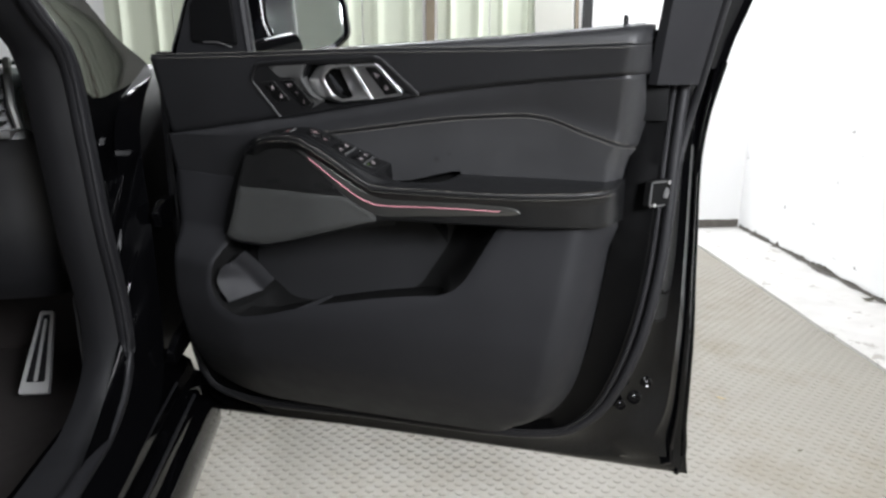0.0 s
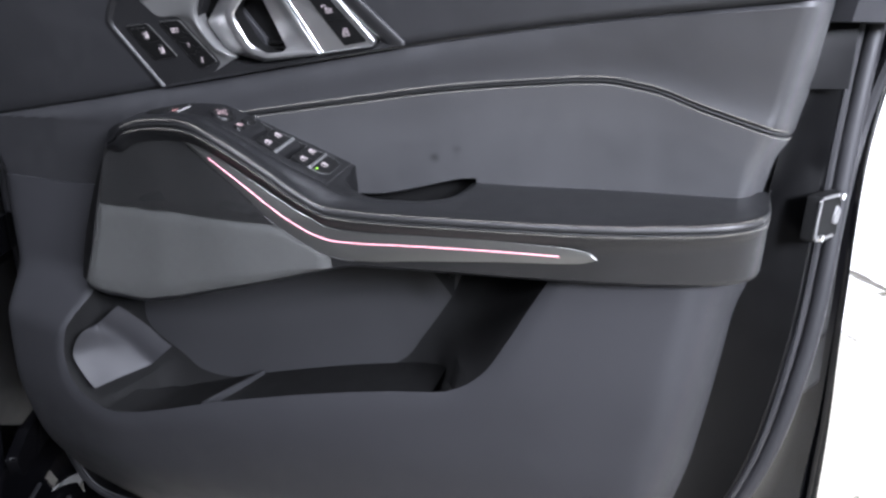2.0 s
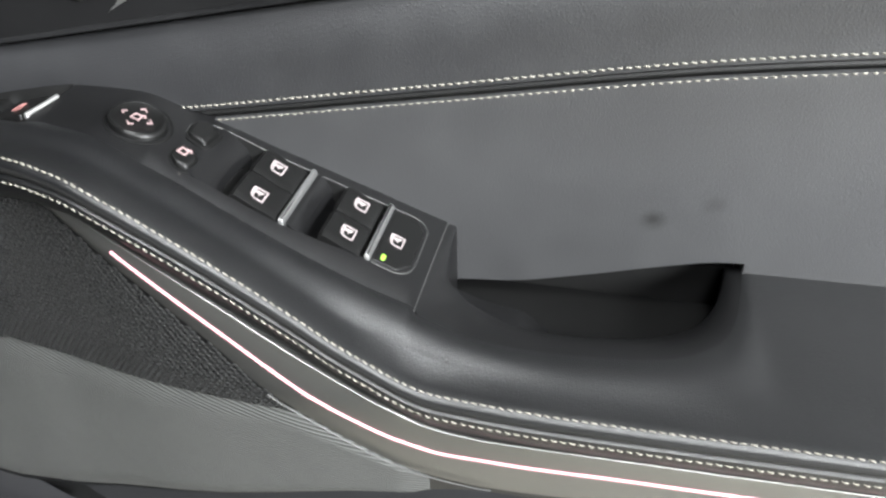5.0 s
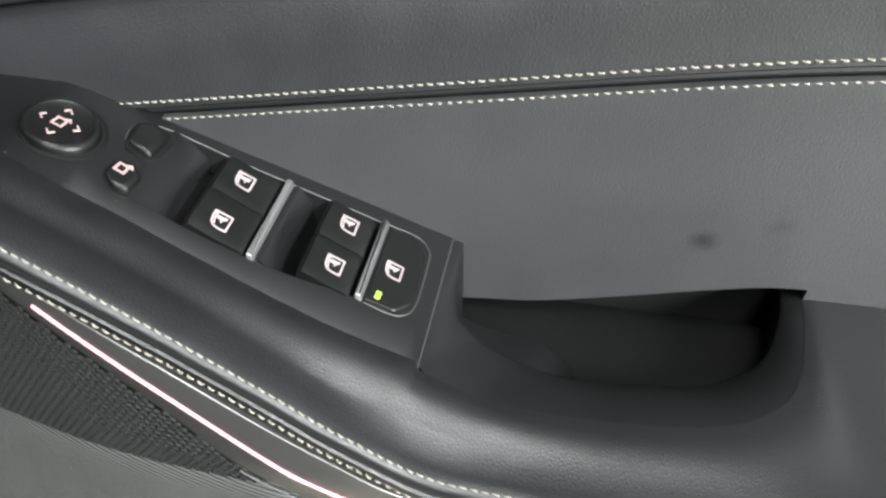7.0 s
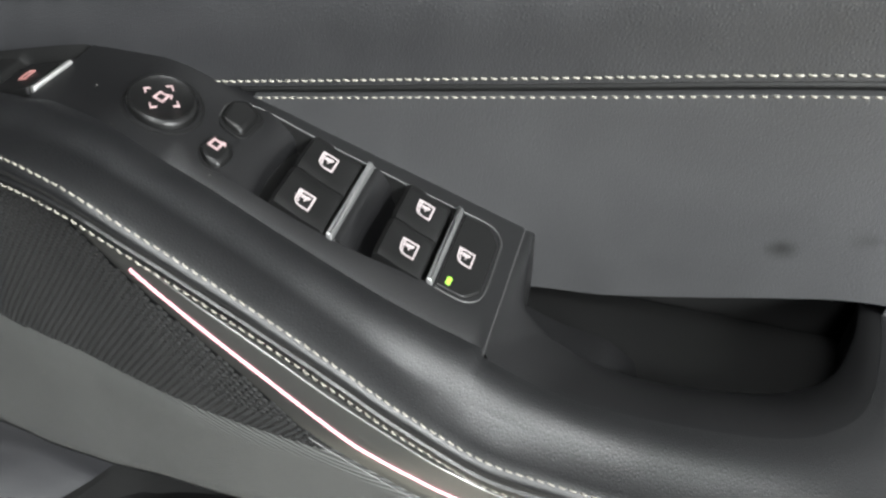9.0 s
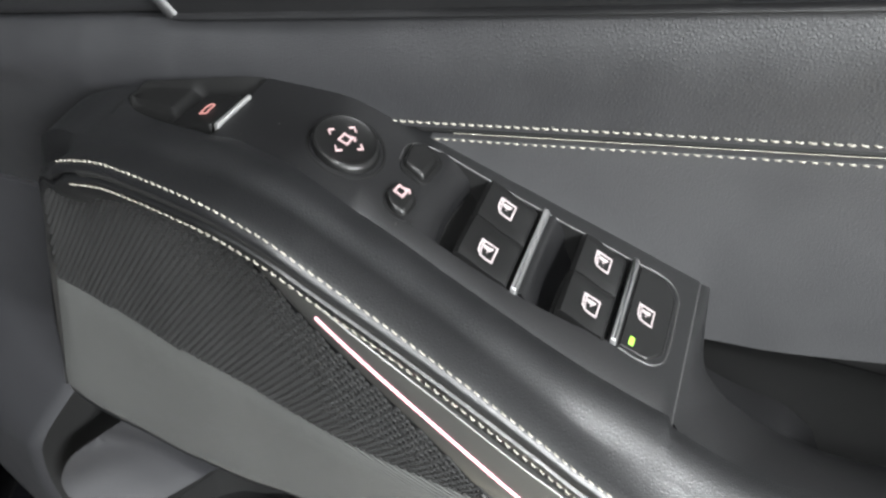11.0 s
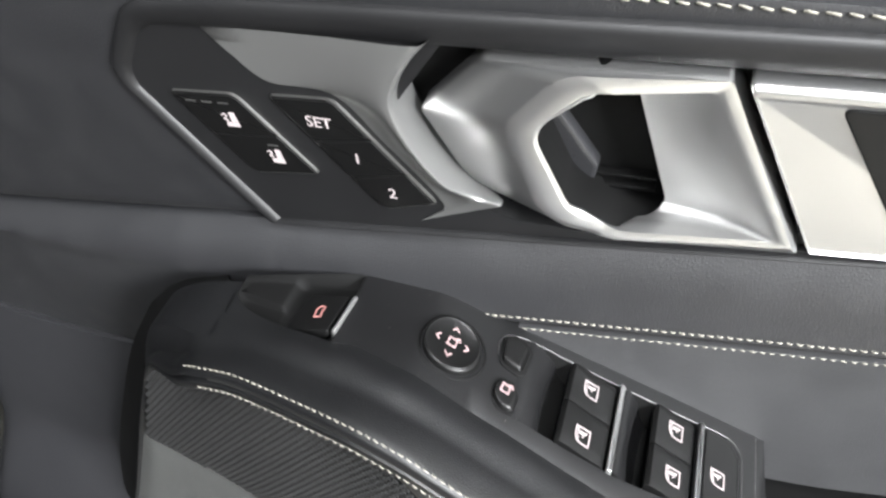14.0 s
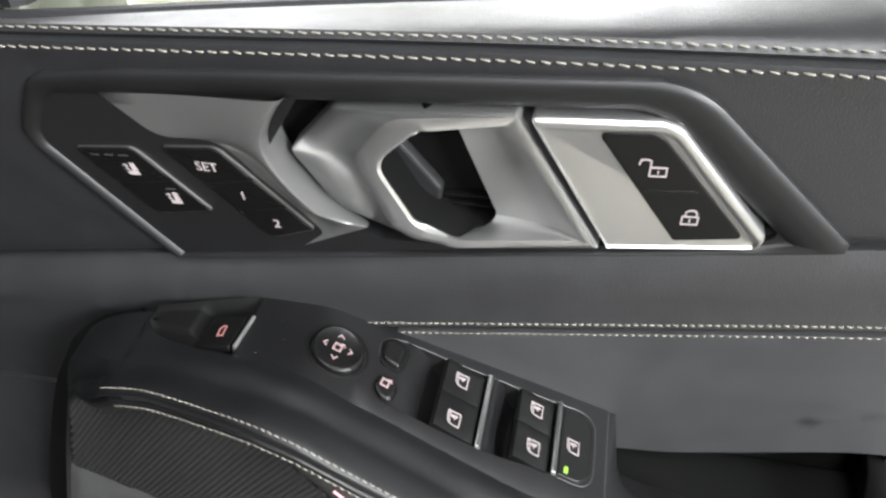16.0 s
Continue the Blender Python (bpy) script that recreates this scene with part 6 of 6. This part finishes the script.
part("cabin_floor", loft(rows), CARPET, car, "dark footwell carpet")
rows = [[on_car(-0.45, b, z) for z in (0.38, 0.6, 0.8, 1.1)] for b in (0.05, 0.4, 0.8, 1.4)]
part("bulkhead", loft(rows), CARPET, car, "dark footwell bulkhead")
rows = [[on_car(a, b, z) for z in (0.42, 0.6, 0.75)] for a, b in ((-0.5, 0.12), (-0.2, 0.15), (0.1, 0.17), (0.22, 0.16))]
part("kick_panel", loft(rows), PLASTIC, car, "dark plastic kick panel")
# accelerator pedal
PA, PB = on_car(-0.215, 0.40, 0.572), on_car(-0.082, 0.40, 0.415)
pd = (PB - PA)
pu = pd.normalized()
pv = CN.copy() * -1
pn = pu.cross(pv).normalized()
if pn.dot(CA) < 0:
    pn = -pn
PLn = pd.length


def on_pedal(u, v, h):
    return PA + pu * u + pv * v + pn * h


po_ = rounded([(0, -0.016), (PLn, -0.034), (PLn, 0.034), (0, 0.016)], 0.006, 3)
pin_ = rounded([(0.008, -0.009), (PLn - 0.028, -0.022), (PLn - 0.028, 0.022), (0.008, 0.009)], 0.006, 3)
pedal = part("pedal", rings([(po_, -0.01), (po_, 0.003), (inset(po_, 0.001), 0.004), (inset(pin_, -0.001), 0.004), (pin_, 0.002), (pin_, -0.004)], on_pedal), PEDAL, car, "brushed metal accelerator pedal with black rubber slots")
part("pedal_rubber", slab(inset(pin_, -0.0005), -0.006, 0.0, 0.0005, on_pedal), RUBBER, pedal)
part("pedal_rib", slab(rounded([(0.02, -0.003), (PLn - 0.03, -0.004), (PLn - 0.03, 0.004), (0.02, 0.003)], 0.002, 2), -0.004, 0.004, 0.001, on_pedal), PEDAL, pedal)
# Dark backing added to close the cabin against light behind it
part("far_side", loft([[on_car(a, 1.5, z) for z in (0.3, 0.9, 1.5)] for a in (-0.5, 0.5, 2.2)]), CARPET, car, "dark backing added as the far cabin side")
# cabin shell: far side and unseen roof, added to keep the inside dark
rows = [[on_car(a, b, z) for b, z in ((1.55, 0.3), (1.6, 1.0), (1.4, 1.45), (0.9, 1.62), (0.3, 1.58), (0.12, 1.50))] for a in (0.2, 1.0, 2.2)]
part("roof", loft(rows), GLOSS, car, "unseen gloss black roof, added to keep the cabin dark")
part("bonnet", loft([[on_car(a, b, z) for b, z in ((-0.03, 1.05), (0.2, 1.10), (0.9, 1.14), (1.6, 1.10))] for a in (-1.3, -0.8, -0.42)]), GLOSS, car, "gloss black bonnet")
part("wiper", tube([on_car(-0.40, 0.25, 1.15), on_car(-0.30, 0.5, 1.17), on_car(-0.2, 0.9, 1.2)], 0.006, 6), DARK_PLASTIC, car)

# ---- studded floor, wall panels, small marks ----
def stud_mesh():
    verts, faces = [], []
    pitch = 0.046
    prof = ((0.0125, 0.0), (0.0115, 0.0022), (0.0085, 0.0026))
    for i in range(-10, 110):
        for j in range(0, 110):
            s = i * pitch * 0.5 * 2
            d = -0.48 - j * pitch * 0.5
            c = wall_place(s + (pitch / 2 if j % 2 else 0), d, 0)
            if not (-0.75 < c.x < 2.2 and -0.7 < c.y < 4.2):
                continue
            base = len(verts)
            for r, h in prof:
                for k in range(10):
                    a = k * math.pi / 5
                    verts.append((c.x + r * math.cos(a), c.y + r * math.sin(a), h))
            for q in (0, 1):
                for k in range(10):
                    a, b = base + q * 10 + k, base + q * 10 + (k + 1) % 10
                    faces.append((a, b, b + 10, a + 10))
            faces.append(tuple(base + 20 + k for k in range(10)))
    return verts, faces


v, f = stud_mesh()
tagged(raw("floor_studs", v, f, FLOOR, None, "low round studs of the grey rubber floor", True), category="floor studs", kind="stuff")


def grime(name, pts, w, label):
    """A thin irregular dirt line lying along the foot of the wall."""
    verts, faces = [], []
    for i, (s, d, z) in enumerate(pts):
        a = w * (0.12 + 0.55 * abs(noise.noise(Vector((s * 4, 3, 0)))) + 0.9 * abs(noise.noise(Vector((s * 17, 5, 0)))))
        verts += [tuple(wall_place(s, d - a, z)), tuple(wall_place(s, d, z)), tuple(wall_place(s, d, z + a * 0.7))]
        if i:
            b = 3 * i
            faces += [(b - 3, b, b + 1, b - 2), (b - 2, b + 1, b + 2, b - 1)]
    return tagged(raw(name, verts, faces, DIRT, None, label), category="dirt", kind="structure")


grime("grime_line", [(0.02 + 0.03 * i, -0.004, 0.034) for i in range(145)], 0.062, "dark line of dirt along the wall foot")

verts, faces = [], []
for i in range(60):
    u = 0.01 + 0.02 * i
    a = 0.05 + 0.03 * abs(noise.noise(Vector((u * 11, 7, 0))))
    verts += [tuple(wall_place(0.004, -u, 0.03)), tuple(wall_place(0.004, -u, 0.03 + a)), tuple(wall_place(0.03, -u, 0.032))]
    if i:
        b = 3 * i
        faces += [(b - 3, b - 2, b + 1, b), (b - 3, b, b + 2, b - 1)]
tagged(raw("grime_line", verts, faces, DIRT, None, "dark dirt along the foot of the far wall"), category="dirt", kind="structure")

panels = thing("panel_wall", "cream ribbed metal panels on the garage wall", "wall panels", (0, 0, 0), kind="structure")


def on_far(u, d, z):
    """u: along the far wall from the corner, d: out into the room."""
    return wall_place(d, -u, z)


ribs = [1.49, 1.80, 2.14, 2.23, 2.62, 3.02, 3.42, 3.82, 4.25]
for u0, u1 in zip(ribs, ribs[1:]):
    if u1 - u0 < 0.2:
        continue
    prof_ = []
    for k in range(25):
        f = k / 24
        rib = max(0.0, 1 - abs(f - 0.22) / 0.10) + max(0.0, 1 - abs(f - 0.74) / 0.10)
        prof_.append((u0 + 0.004 + (u1 - u0 - 0.008) * f, 0.012 + 0.026 * rib * rib * (3 - 2 * rib)))
    prof_ = [(u0 + 0.003, 0.002)] + prof_ + [(u1 - 0.003, 0.002)]
    rows = [[on_far(u, d, z) for u, d in prof_] for z in (0.12, 0.8, 1.6, 2.4)]
    part("panel", loft(rows), CREAM, panels)

BROWN = material("weathered_brown_wood", (0.20, 0.165, 0.115), 0.8, grain=0.4, grain_size=120, vary=0.25, vary_size=12)
BOARD = material("pale_grey_board", (0.46, 0.46, 0.41), 0.7, grain=0.2, grain_size=80, vary=0.12, vary_size=4)
bm = bmesh.new()
box(bm, (2.155, 0.004, 0.0), (2.212, 0.05, 2.5), on_far)
tagged(part("wall_post", bm, BROWN, None, "weathered brown wooden post between the wall panels", smooth=False), category="post", kind="structure")
bm = bmesh.new()
box(bm, (1.235, 0.05, 0.0), (1.475, 0.075, 1.75), lambda u, d, z: on_far(u + 0.03 * z, d + 0.10 * (1 - z / 1.75), z))
tagged(part("leaning_board", bm, BOARD, None, "pale grey board leaning against the garage wall", smooth=False), category="board")
bm = bmesh.new()
box(bm, (1.205, 0.02, 0.0), (1.225, 0.06, 1.70), lambda u, d, z: on_far(u + 0.02 * z, d + 0.10 * (1 - z / 1.70), z))
tagged(part("wooden_plank", bm, BROWN, None, "narrow brown plank leaning beside the pale board", smooth=False), category="plank")
bm = bmesh.new()
box(bm, (1.135, 0.004, 0.0), (1.195, 0.03, 2.3), on_far)
tagged(part("dark_wall_strip", bm, DARKWALL, None, "dark vertical strip on the white wall", smooth=False), category="channel", kind="structure")


def litter(name, label, category, at, size, turn, mat, curl, pts):
    """A small flat scrap, slightly curled, lying on the ground."""
    bm = bmesh.new()
    c, s_ = math.cos(turn), math.sin(turn)
    low, top = [], []
    for x, y in pts:
        px, py = x * size, y * size * 0.45
        z = 0.0006 + curl * abs(x) ** 1.5 * size
        q = Vector((at[0] + px * c - py * s_, at[1] + px * s_ + py * c, at[2] + z))
        low.append(bm.verts.new(q))
        top.append(bm.verts.new(q + Vector((0, 0, 0.0008))))
    n = len(low)
    bm.faces.new(top)
    bm.faces.new(list(reversed(low)))
    for i in range(n):
        bm.faces.new((low[i], low[(i + 1) % n], top[(i + 1) % n], top[i]))
    tagged(part(name, bm, mat, None, label, smooth=False), category=category)


LEAF = material("dry_leaf", (0.42, 0.33, 0.20), 0.8, vary=0.3, vary_size=60)
DARKLEAF = material("dark_dry_leaf", (0.06, 0.055, 0.03), 0.8, vary=0.3, vary_size=60)
PAPER = material("white_paper", (0.78, 0.78, 0.75), 0.8, vary=0.05, vary_size=20)
oval = [(-1, 0), (-0.6, 0.6), (0.1, 0.8), (0.7, 0.5), (1.1, -0.1), (0.5, -0.6), (-0.3, -0.7)]
litter("dry_leaf", "small curled tan leaf lying on the studded floor", "leaf", (1.026, 1.443, 0.0028), 0.018, -0.3, LEAF, 0.25, oval)
litter("paper_scrap", "torn white paper scrap lying on the kerb", "paper", (1.352, 3.123, 0.027), 0.05, -0.9, PAPER, 0.15, [(-1, 0.2), (-0.2, 0.9), (1.0, 0.4), (0.6, -0.5), (-0.4, -0.8)])
litter("dead_leaf", "dark dead leaf lying against the wall foot", "leaf", (1.70, 2.749, 0.034), 0.035, 0.2, DARKLEAF, 0.3, oval)
litter("dry_leaf", "small dark leaf fragment on the studded floor", "leaf", (1.256, 1.158, 0.0028), 0.010, 0.6, DARKLEAF, 0.2, oval)
